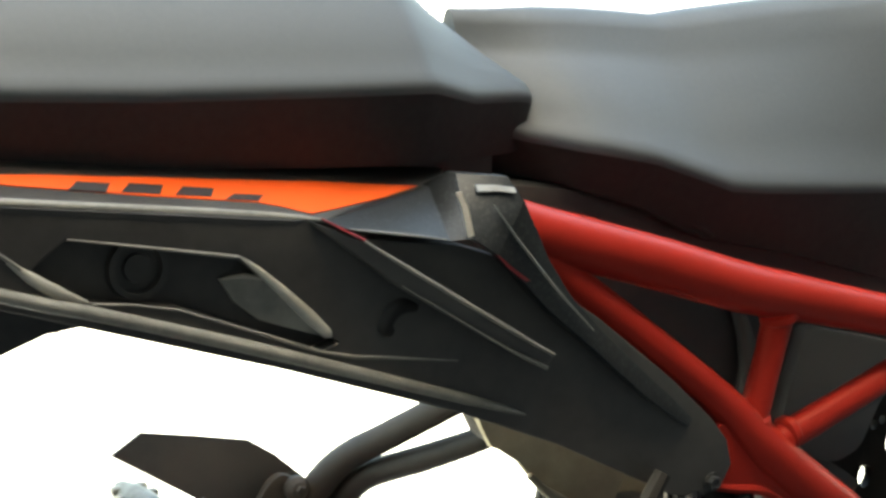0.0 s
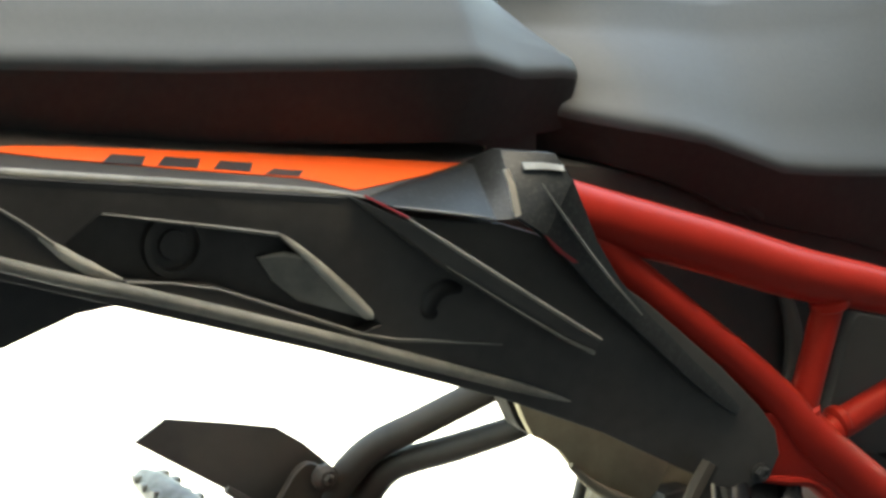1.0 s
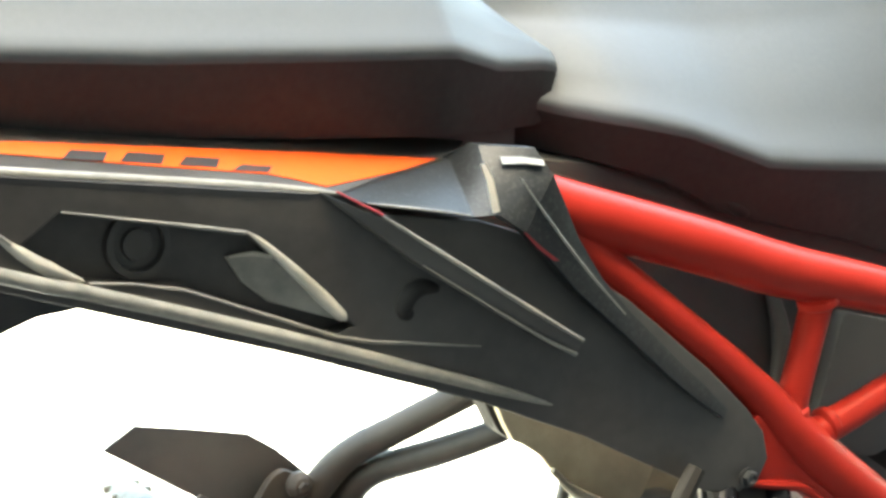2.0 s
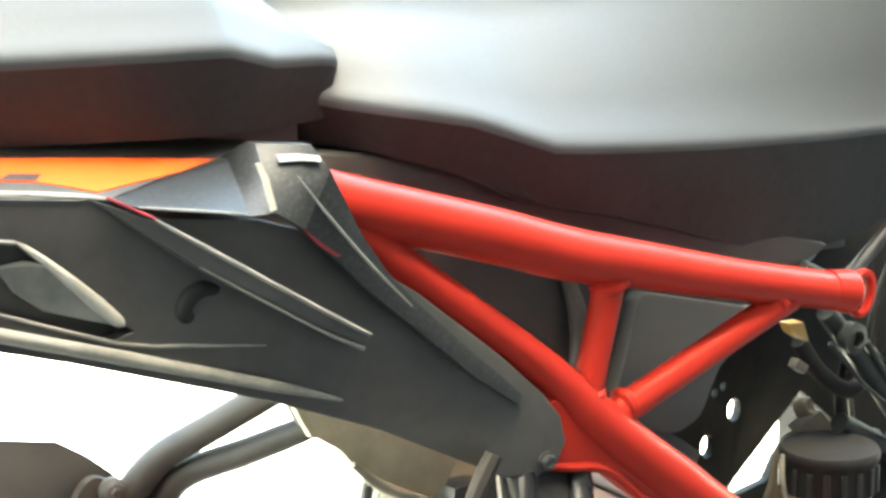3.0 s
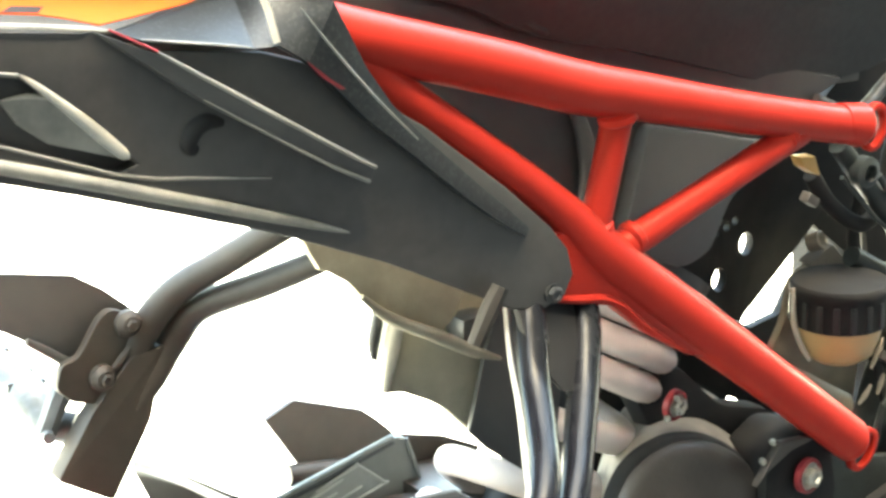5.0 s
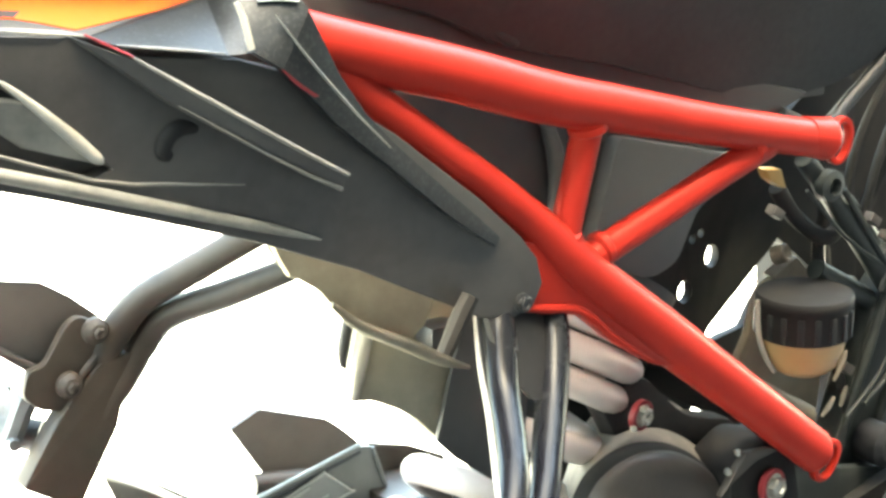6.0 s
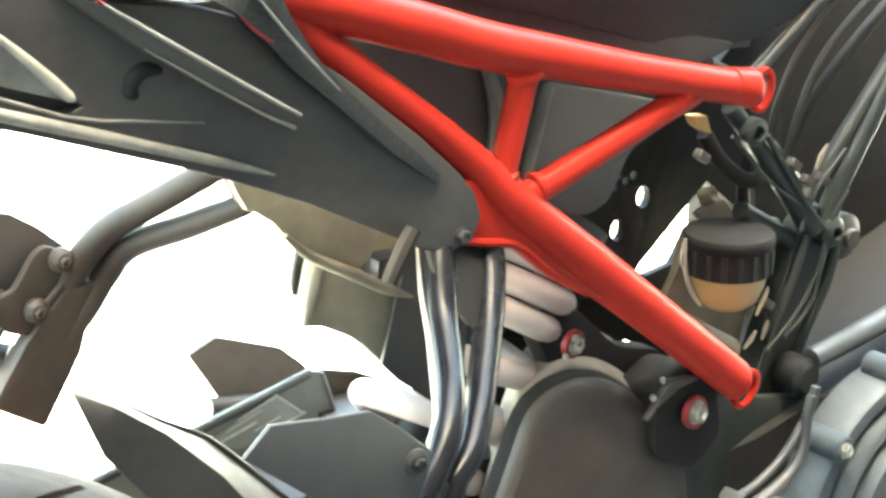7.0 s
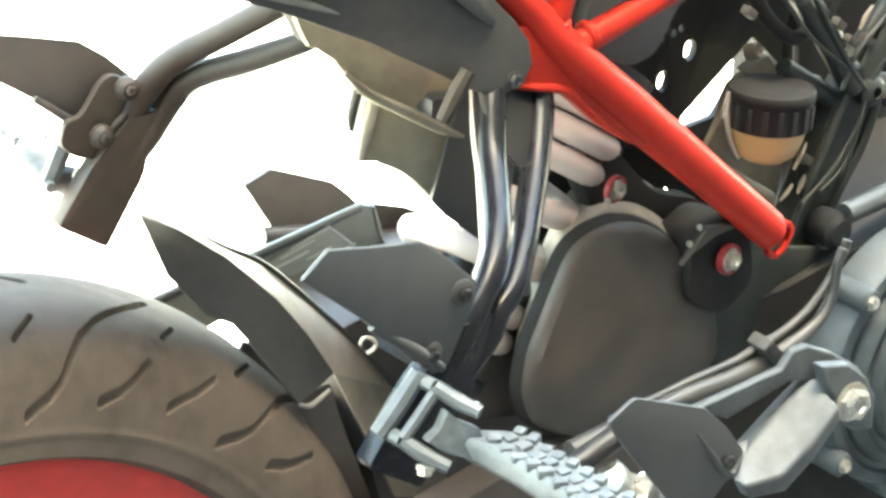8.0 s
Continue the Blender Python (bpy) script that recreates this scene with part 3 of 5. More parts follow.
cover = part("side_cover", sheet([[(-0.283, -0.013, 0.9245), (-0.276, -0.020, 0.921), (-0.216, -0.022, 0.9085), (-0.200, 0.026, 0.9285)], [(-0.200, 0.026, 0.9285), (-0.216, -0.022, 0.9085), (-0.203, -0.024, 0.9085), (-0.192, 0.012, 0.9375)],
                                  [(-0.192, 0.012, 0.9375), (-0.203, -0.024, 0.9085), (-0.187, -0.024, 0.898), (-0.169, -0.0215, 0.925), (-0.174, -0.012, 0.9375)]]
                      + [[b0, a0, a1, b1] for a0, a1, b0, b1 in zip(COVER_LOW, COVER_LOW[1:], COVER_TOP, COVER_TOP[1:])], 0.008, 0.0005), GLOSS, bike, "dusty gloss black side cover at the seat joint")
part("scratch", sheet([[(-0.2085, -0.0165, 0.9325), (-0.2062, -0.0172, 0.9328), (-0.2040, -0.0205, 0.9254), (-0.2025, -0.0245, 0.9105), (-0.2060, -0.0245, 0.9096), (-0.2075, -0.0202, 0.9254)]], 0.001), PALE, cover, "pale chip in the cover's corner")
# The cover's specular highlight, put in as a pale strip.
part("top_strip", sheet([[(-0.1895, -0.0047, 0.9332), (-0.1815, -0.0125, 0.9336), (-0.1731, -0.0178, 0.9323), (-0.1738, -0.0205, 0.9298), (-0.1835, -0.0165, 0.9312), (-0.1902, -0.0084, 0.9301)]], 0.001), LITEDGE, cover, "upper edge with its gloss highlight put in as a pale strip")
part("edge_glint", bar([(-0.189, -0.0225, 0.925), (-0.172, -0.0240, 0.902), (-0.148, -0.0226, 0.8745), (-0.122, -0.0212, 0.848)], [0.0002, 0.0007, 0.0007, 0.0003], 6), LITEDGE, cover, "worn edge of the cover")
# Red reflection in the gloss cover, drawn as a coloured sliver.
part("red_reflection", sheet([[(-0.1881, -0.0242, 0.8985), (-0.1873, -0.0252, 0.8982), (-0.1769, -0.0244, 0.8895), (-0.1662, -0.0238, 0.8818), (-0.1691, -0.0236, 0.8818), (-0.1798, -0.0238, 0.8895)]], 0.001), REDLINE, cover, "red reflection put onto the cover as colour")
# A pale bar draws the highlight on the cover's lower rim.
part("cover_rim", bar([(-0.274, -0.0205, 0.9205), (-0.26, -0.0212, 0.9178), (-0.235, -0.0218, 0.9131), (-0.218, -0.0225, 0.9096)], [0.0004, 0.0008, 0.0008, 0.0004], 6), LITEDGE, cover, "lower rim, its highlight put in as a pale line")

# ---- under the tail ----
part("tail_underside", loft([[(x, y0, z0), (x, y1, z0), (x, y1, z1), (x, y0, z1)] for x, y0, y1, z0, z1 in ((-0.66, 0.04, 0.176, 0.80, 0.95), (-0.50, 0.045, 0.17, 0.84, 0.93), (-0.41, 0.05, 0.166, 0.868, 0.91), (-0.38, 0.055, 0.16, 0.869, 0.90), (-0.2, 0.06, 0.156, 0.83, 0.88))]), DARK, bike, "black underside of the tail")
under = part("under_tray", sheet([[(-0.165, 0.05, 0.81), (-0.148, 0.05, 0.774), (-0.142, 0.05, 0.763), (-0.137, 0.05, 0.761), (-0.123, 0.05, 0.751), (-0.112, 0.05, 0.737), (-0.096, 0.05, 0.725), (-0.064, 0.05, 0.706), (-0.051, 0.05, 0.715), (-0.044, 0.05, 0.729), (-0.035, 0.05, 0.78), (-0.06, 0.05, 0.82)]], 0.006, 0.0015), TRAYDUST, bike, "dust-covered plastic tray below the tail")
part("tray_front", sheet([[(-0.07, 0.075, 0.76), (-0.054, 0.075, 0.715), (-0.044, 0.075, 0.692), (-0.011, 0.075, 0.677), (0.02, 0.075, 0.665), (0.02, 0.075, 0.76)]], 0.02, 0.003), DARK, under, "black front of the tray")
part("tray_lip", bar([(-0.118, 0.047, 0.743), (-0.098, 0.048, 0.7255), (-0.065, 0.048, 0.7065), (-0.040, 0.048, 0.6915), (-0.020, 0.048, 0.682)], [0.002, 0.0035, 0.0042, 0.0038, 0.0012], 10), DUSTPL, under)
part("clip", block((-0.046, 0.05, 0.695), (-0.022, 0.07, 0.712), 0.006), DARK, under)
fender = part("inner_mudguard", sheet([[(-0.078, 0.078, 0.715), (-0.084, 0.078, 0.683), (-0.087, 0.078, 0.666), (-0.075, 0.072, 0.666), (-0.058, 0.068, 0.657), (-0.047, 0.066, 0.649), (-0.036, 0.064, 0.637), (-0.029, 0.062, 0.629), (-0.012, 0.060, 0.640), (0.01, 0.060, 0.68), (0.0, 0.060, 0.73)]], 0.012, 0.002), DUSTPL, bike, "grimy curved plastic inner mudguard")
part("fender_side", sheet([[(-0.025, 0.0575, 0.682), (-0.034, 0.0575, 0.649), (-0.038, 0.0575, 0.635), (-0.024, 0.0575, 0.620), (0.005, 0.0575, 0.597), (0.018, 0.0575, 0.584), (0.03, 0.0575, 0.60), (0.035, 0.0575, 0.66), (0.035, 0.0575, 0.72), (-0.01, 0.0575, 0.72)]], 0.004, 0.0015), DARK, fender, "black side of the mudguard")
# Sun on the mudguard's rear edge is put into a pale bar.
part("fender_edge", bar([(-0.0845, 0.078, 0.667), (-0.080, 0.078, 0.69), (-0.074, 0.078, 0.712)], [0.003, 0.0055, 0.0055], 10), PALE, fender, "rear edge, its sunlight put in as pale colour")
part("fender_flap", bar([(-0.089, 0.082, 0.688), (-0.0885, 0.082, 0.70), (-0.083, 0.082, 0.722)], [0.002, 0.004, 0.004], 10), DARK, fender)
box = part("under_seat_box", plate([(-0.16, 0.925), (-0.09, 0.915), (0.10, 0.86), (0.28, 0.81), (0.205, 0.786), (0.160, 0.757), (0.144, 0.722), (0.125, 0.704), (0.06, 0.725), (-0.02, 0.78), (-0.10, 0.85)], 0.05, 0.165, 0.008), DARK, bike, "dark plastic battery box below the seat")
part("box_panel", plate(rounded([(0.09, 0.81), (0.20, 0.78), (0.215, 0.774), (0.160, 0.752), (0.142, 0.7186), (0.12, 0.712), (0.095, 0.722), (0.07, 0.745)], 0.008), 0.038, 0.06, 0.003), GREYPL, box, "smooth grey plastic cover")
part("box_fold", bar([(0.03, 0.046, 0.845), (0.045, 0.044, 0.80), (0.04, 0.044, 0.76)], [0.003, 0.006, 0.003], 10), DARK, box)


# ---- pillion footrest hangers, one each side ----
peg_rng = random.Random(11)


def hanger(side):
    s = (lambda p: p) if side > 0 else mirror
    ax = (0, -side, 0)
    mat = HANGBLACK if side > 0 else DUSTSTEEL
    near1 = ((-0.036, 0.002, 0.738), (-0.0425, -0.01, 0.7243), (-0.0556, -0.03, 0.7001), (-0.0706, -0.055, 0.6824), (-0.0867, -0.078, 0.6691), (-0.1035, -0.095, 0.6548), (-0.1202, -0.104, 0.6379), (-0.131, -0.106, 0.6227), (-0.1399, -0.106, 0.6081))
    near2 = ((0.006, 0.004, 0.728), (-0.0005, -0.008, 0.7112), (-0.0198, -0.03, 0.6882), (-0.0437, -0.055, 0.6685), (-0.063, -0.075, 0.6547), (-0.0828, -0.092, 0.6409), (-0.0998, -0.1, 0.6312), (-0.1094, -0.104, 0.6182), (-0.128, -0.105, 0.597))
    far1 = ((-0.040, -0.002, 0.746), (-0.0436, -0.006, 0.7421), (-0.055, -0.019, 0.731), (-0.0832, -0.062, 0.699), (-0.1036, -0.087, 0.6792), (-0.1178, -0.102, 0.6577), (-0.138, -0.108, 0.627), (-0.158, -0.108, 0.598))
    far2 = ((-0.034, 0.002, 0.711), (-0.0416, -0.009, 0.7031), (-0.0634, -0.046, 0.6831), (-0.089, -0.086, 0.6622), (-0.1014, -0.102, 0.6405), (-0.122, -0.104, 0.612), (-0.15, -0.106, 0.582))
    h = part("footrest_hanger", bar(near1, [0.010, 0.010, 0.0098, 0.0095, 0.0092, 0.009, 0.0085, 0.008, 0.007], 18) if side > 0 else bar([mirror(q) for q in far1], [0.0095, 0.0098, 0.0104, 0.0106, 0.0108, 0.0115, 0.0105, 0.009], 18), mat, bike,
             "bent black steel tube hanger for the pillion footrest" if side > 0 else "dusty bent steel tube hanger for the pillion footrest")
    part("front_tube", bar(near2, [0.010, 0.0098, 0.0095, 0.0093, 0.009, 0.0088, 0.0082, 0.008, 0.007], 18) if side > 0 else bar([mirror(q) for q in far2], [0.0085, 0.009, 0.0100, 0.0104, 0.0112, 0.0105, 0.0085], 18), mat, h)
    if side > 0:
        # Light along the tubes' rear edges is put in as pale strips.
        part("lit_edge_strip", bar([(-0.0628, -0.014, 0.7405), (-0.0749, -0.034, 0.72), (-0.0876, -0.058, 0.7018), (-0.1033, -0.084, 0.679), (-0.1108, -0.095, 0.6709), (-0.1245, -0.105, 0.6615)], [0.0010, 0.0014, 0.0016, 0.0016, 0.0015, 0.0008], 8), LITEDGE, h, "lit edge of the hanger, put in as a pale strip")
        part("lit_edge_strip", bar([(-0.012, -0.024, 0.6985), (-0.028, -0.046, 0.679), (-0.05, -0.068, 0.662), (-0.066, -0.082, 0.652)], [0.0005, 0.0014, 0.0014, 0.0006], 8), LITEDGE, h, "lit edge of the hanger, put in as a pale strip")
        part("top_plate", sheet([[(-0.052, -0.011, 0.738), (-0.022, -0.006, 0.734), (0.010, 0.0, 0.722), (0.008, -0.010, 0.706), (-0.004, -0.024, 0.692), (-0.018, -0.034, 0.684), (-0.040, -0.038, 0.692), (-0.054, -0.026, 0.714)]], 0.006, 0.002), DEEP, h, "black plate joining the two tubes")
    else:
        part("top_plate", plate(rounded([(-0.07, 0.748), (-0.04, 0.748), (0.010, 0.744), (0.020, 0.712), (0.006, 0.690), (-0.022, 0.694), (-0.052, 0.712)], 0.006), 0.20, 0.218, 0.002), mat, h)
    if side > 0:
        part("top_lug", bar([s(q) for q in ((-0.070, -0.02, 0.756), (-0.078, -0.02, 0.744), (-0.0885, -0.02, 0.726))], [0.005, 0.0055, 0.0045], 8), DUSTSTEEL, h, "small grey lug")
    part("foot_block", plate(rounded([(-0.139, 0.634), (-0.112, 0.638), (-0.128, 0.585), (-0.161, 0.532), (-0.201, 0.558), (-0.172, 0.60)], 0.004), -0.112 if side > 0 else 0.312, -0.096 if side > 0 else 0.330, 0.002), mat, h, "flat welded foot of the hanger")

    tips = [(-0.262, 0.703, 0.022), (-0.243, 0.715, 0.018), (-0.207, 0.706, 0.01), (-0.169, 0.697, 0.0), (-0.149, 0.682, 0.0), (-0.126, 0.661, 0.0), (-0.130, 0.648, 0.0), (-0.146, 0.613, 0.0), (-0.157, 0.609, 0.0), (-0.196, 0.648, 0.008)]
    if side < 0:
        tips[:4] = [(-0.266, 0.694, 0.022), (-0.244, 0.709, 0.018), (-0.207, 0.703, 0.01), (-0.170, 0.6965, 0.0)]
    bm = bmesh.new()
    a = [bm.verts.new(s((x, -0.114 - r, z))) for x, z, r in tips]
    b = [bm.verts.new(s((x, -0.1105 - r, z))) for x, z, r in tips]
    for loop in (a, b):
        bmesh.ops.triangle_fill(bm, use_beauty=True, edges=[bm.edges.new((p, q)) for p, q in zip(loop, loop[1:] + loop[:1])])
    for k in range(len(a)):
        j = (k + 1) % len(a)
        bm.faces.new((a[k], a[j], b[j], b[k]))
    bmesh.ops.recalc_face_normals(bm, faces=bm.faces)
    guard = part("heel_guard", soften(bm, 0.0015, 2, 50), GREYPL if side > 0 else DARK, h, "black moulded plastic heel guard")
    if side > 0:
        part("guard_step", plate(rounded([(-0.2325, 0.6885), (-0.2119, 0.6785), (-0.1883, 0.6534), (-0.1669, 0.6279), (-0.1723, 0.622), (-0.1958, 0.6446), (-0.2268, 0.6769)], 0.004), -0.1185, -0.112, 0.0015), GREYPL, guard, "raised moulded step of the guard")
    part("guard_rib", bar([s(q) for q in ((-0.205, -0.1185, 0.655), (-0.175, -0.117, 0.632), (-0.152, -0.115, 0.613))], [0.003, 0.0045, 0.003], 10), GREYPL if side > 0 else DARK, guard)
    for x, z in ((-0.139, 0.6585), (-0.161, 0.624)):
        part("bolt_boss", turned([(-0.004, 0.0085), (0.002, 0.0085), (0.003, 0.007)], s((x, -0.114, z)), ax, 20), DARK, guard)
        bolt(guard, s((x, -0.117, z)), 0.0042, ax, mat=SATIN, label="black socket bolt")
        if side < 0:
            part("sleeve", turned([(0, 0.0095), (0.004, 0.0095), (0.006, 0.0075), (0.008, 0.006), (0.008, 0.0)], s((x, -0.1, z)), (0, side, 0), 18), DUSTSTEEL, guard)
            bolt(guard, s((x, -0.092, z)), 0.0042, (0, side, 0), mat=DUSTSTEEL, label="dusty hexagon nut")
    if side < 0:
        part("mount_plate", plate(rounded([(-0.1581, 0.6651), (-0.1487, 0.6702), (-0.1302, 0.6605), (-0.1148, 0.6512), (-0.1266, 0.6259), (-0.1537, 0.6011), (-0.1814, 0.6087), (-0.1936, 0.6214), (-0.1883, 0.6383), (-0.1753, 0.6404)], 0.005), 0.318, 0.326, 0.002), DUSTSTEEL, h, "flat plate carrying the heel guard")
        part("plate_rib", bar([(x, 0.317, z) for x, z in [(-0.1301, 0.6448), (-0.1432, 0.6336), (-0.1568, 0.6216)]], [0.002, 0.0035, 0.002], 8), DUSTSTEEL, h)
    # the footrest's forked bracket: a back bar, a post and two arms that hold the peg's root
    if side > 0:
        back = ((-0.1733, -0.122, 0.6187), (-0.1868, -0.122, 0.6021), (-0.201, -0.122, 0.5858))
        post = ((-0.1697, -0.135, 0.6128), (-0.1812, -0.135, 0.599), (-0.1927, -0.135, 0.5868))
        arms = (((-0.1705, -0.134, 0.6139), (-0.1624, -0.146, 0.6076), (-0.1552, -0.158, 0.6040)), ((-0.1925, -0.134, 0.5854), (-0.1833, -0.146, 0.5776), (-0.1744, -0.156, 0.5726)))
        ends = ((-0.1868, -0.150, 0.5725, 0.0045), (-0.1555, -0.153, 0.6060, 0.0028))
        wide = 0.0062
    else:
        back = ((-0.166, -0.126, 0.628), (-0.180, -0.126, 0.611), (-0.195, -0.126, 0.582))
        post = ((-0.166, -0.14, 0.612), (-0.176, -0.14, 0.595), (-0.187, -0.14, 0.578))
        arms = (((-0.172, -0.128, 0.622), (-0.150, -0.150, 0.602), (-0.128, -0.158, 0.590)), ((-0.194, -0.128, 0.583), (-0.173, -0.150, 0.566), (-0.155, -0.158, 0.553)))
        ends = ((-0.168, -0.148, 0.553, 0.0062), (-0.150, -0.148, 0.610, 0.0045))
        wide = 0.0085
    clevis = part("peg_clevis", bar([s(q) for q in back], [wide * 0.9, wide, wide * 0.95], 8), ALLOYDK, h, "cast alloy footrest bracket")
    part("fork_post", bar([s(q) for q in post], 0.0038 if side > 0 else 0.0055, 8), ALLOYDK, clevis)
    for q in arms:
        part("fork_arm", bar([s(v) for v in q], [0.0046, 0.0050, 0.0042], 8), ALLOYDK, clevis)
        part("bridge", bar([s((q[0][0] - 0.004, q[0][1] + 0.016, q[0][2] + 0.001)), s(q[0])], 0.0045, 8), ALLOYDK, clevis)
    (x0, y0, z0, r0), (x1, y1, z1, r1) = ends
    bolt(clevis, s((x0, y0, z0)), r0, (-0.25, -0.25 * side, -0.9), label="zinc-plated pivot bolt")
    bolt(clevis, s((x1, y1, z1)), r1, (0.25, 0.25 * side, 0.9), label="zinc-plated pivot bolt head")
    if side > 0:
        part("peg_root", sheet([[(-0.1694, -0.146, 0.6031), (-0.1629, -0.15, 0.5967), (-0.1522, -0.155, 0.591), (-0.1501, -0.158, 0.5825), (-0.1598, -0.158, 0.5737), (-0.1722, -0.15, 0.5775), (-0.1817, -0.144, 0.5857), (-0.1731, -0.144, 0.5905)]], 0.007, 0.0015), PEGRUB, clevis, "notched root of the footpeg")
    if side > 0:
        mids = [(-0.155, -0.150, 0.580, 0.009, 0.008), (-0.147, -0.157, 0.578, 0.0125, 0.010), (-0.141, -0.164, 0.5765, 0.0145, 0.0112), (-0.136, -0.18, 0.5750, 0.015, 0.0115), (-0.131, -0.22, 0.5735, 0.015, 0.0112), (-0.127, -0.262, 0.572, 0.0145, 0.0105), (-0.126, -0.272, 0.572, 0.011, 0.007)]
        arm = part("footpeg", soften(loft([[(x + hx * a, y, z + hz * b) for a, b in ((-1, -0.4), (-0.6, -1), (0.6, -1), (1, -0.4), (1, 0.45), (0.8, 0.8), (-0.8, 0.8), (-1, 0.45))] for x, y, z, hx, hz in mids]), 0.0015, 2, 30), PEGRUB, h, "worn ribbed alloy pillion footpeg")
        for k in range(10):
            y = -0.166 - 0.0108 * k
            cx, cz = -0.1385 + 0.0012 * k, 0.5855 - 0.0004 * k
            for off in (-0.0095, 0.0, 0.0095):
                j, w = peg_rng.uniform(-0.001, 0.001), peg_rng.uniform(0.0036, 0.0046)
                lift = peg_rng.uniform(0.0005, 0.003)
                part("tread_stud", block((-w, -0.0034, -0.004), (w * 1.1, 0.0036, lift), 0.0018, Matrix.Translation((cx + off, y + j + 0.004 * abs(off) / 0.0095, cz)) @ Matrix.Rotation(0.5 * (off > 0) - 0.5 * (off < 0), 4, "Z")), PEGRUB, arm)
        return h
    arm = part("footpeg", bar([s(q) for q in ((-0.170, -0.129, 0.580), (-0.184, -0.144, 0.582), (-0.189, -0.166, 0.596), (-0.197, -0.2, 0.608), (-0.206, -0.24, 0.617), (-0.21, -0.262, 0.62))],
                              [0.010, 0.0125, 0.0145, 0.015, 0.013, 0.009], 18), PEGRUB, h, "worn ribbed alloy pillion footpeg")
    for k in range(7):
        y = -0.168 - 0.014 * k
        x, z = -0.189 - 0.003 * k, 0.608 + 0.0034 * k
        for off in (-0.0085, 0.0085):
            j, w = peg_rng.uniform(-0.0015, 0.0015), peg_rng.uniform(0.0058, 0.0082)
            part("tread_stud", block((x + off - w, y - 0.0048 + j, z - 0.007), (x + off + w, y + 0.004 + j, z + peg_rng.uniform(-0.0015, 0.002)), 0.0022, Matrix.Translation((0, 2 * YC, 0)) @ Matrix.Diagonal((1, -1, 1, 1))), PEGRUB, arm)
    return h


hanger(1)
hanger(-1)

# ---- rear wheel ----
WX, WZ, WR = -0.385, 0.3085, 0.317
wheel = part("rear_wheel", turned([(-0.05, 0.03), (-0.05, 0.045), (0.05, 0.045), (0.05, 0.03)], (WX, YC, WZ)), RIMPAINT, bike, "orange cast wheel with a dusty black tyre")


def tyre_radius(u):
    """Outer radius at u, from -1 to 1 over the section's width."""
    return WR - 0.084 * abs(u) ** 2.6 * (0.86 + 0.14 * abs(u))


# the tread's cuts, as lines of (degrees round the tyre, place across it); they come again every PITCH degrees, and turned over on the other side
PITCH = 31.5
CUTS = [([(62.0, -0.06), (65.0, -0.17), (69.4, -0.30), (71.7, -0.38), (74.2, -0.49), (75.9, -0.62), (77.2, -0.73), (78.7, -0.79), (82.0, -0.86)], 0.0029),
        ([(65.2, -0.62), (66.7, -0.70), (68.6, -0.77), (71.6, -0.82)], 0.0029), ([(54.7, -0.60), (56.8, -0.69), (60.8, -0.80)], 0.0029),
        ([(79.5, -0.34), (82.6, -0.50)], 0.002), ([(60.8, -0.33), (62.9, -0.44)], 0.0018)]
NU = 180
angles = [radians(28 + 87 * k / 760) for k in range(760)] + [radians(115 + 273 * k / 150) for k in range(150)]
NT = len(angles)
deg, across = np.degrees(np.array(angles))[:, None], np.linspace(-1, 1, NU + 1)[None, :]
depth = np.zeros((NT, NU + 1))
for line, half in CUTS:
    for turn in range(-2, 3):
        for side, shift in ((1, 0.0), (-1, 15.0)):
            for (a0, u0), (a1, u1) in zip(line, line[1:]):
                ax, ay = (deg - a0 - turn * PITCH - shift) * 0.00553, (across * side - u0) * 0.105
                bx, by = (a1 - a0) * 0.00553, (u1 - u0) * 0.105
                k = np.clip((ax * bx + ay * by) / (bx * bx + by * by), 0, 1)
                d = np.hypot(ax - k * bx, ay - k * by)
                depth = np.maximum(depth, 0.0042 * np.clip(1.9 * (1 - d / half), 0, 1))
depth[deg[:, 0] > 115] = 0.0
shoulder = 0.0012 * np.exp(-((np.abs(across[0]) - 0.93) / 0.012) ** 2)
bm = bmesh.new()
vs = []
for i, a in enumerate(angles):
    row = []
    for j in range(NU + 1):
        u = -1 + 2 * j / NU
        slope = Vector((tyre_radius(u + 0.005) - tyre_radius(u - 0.005), 0.0075 * math.sin(math.pi / 4) * (math.cos(u * math.pi / 2) + 0.15)))
        inward = Vector((-slope.y, slope.x)).normalized() * (depth[i, j] - shoulder[j])
        r = tyre_radius(u) + inward.x
        row.append((WX + r * math.cos(a), YC + 0.075 * math.sin(u * math.pi / 2) + inward.y, WZ + r * math.sin(a)))
    row += [(WX + 0.222 * math.cos(a), YC + 0.058, WZ + 0.222 * math.sin(a)), (WX + 0.222 * math.cos(a), YC - 0.058, WZ + 0.222 * math.sin(a))]
    vs.append([bm.verts.new(q) for q in row])
for i in range(NT):
    for j in range(len(vs[0])):
        k = (j + 1) % len(vs[0])
        bm.faces.new((vs[i][j], vs[i][k], vs[(i + 1) % NT][k], vs[(i + 1) % NT][j]))
part("tyre", bm, RUBBER, wheel, "wide dusty road tyre with curved grooves")
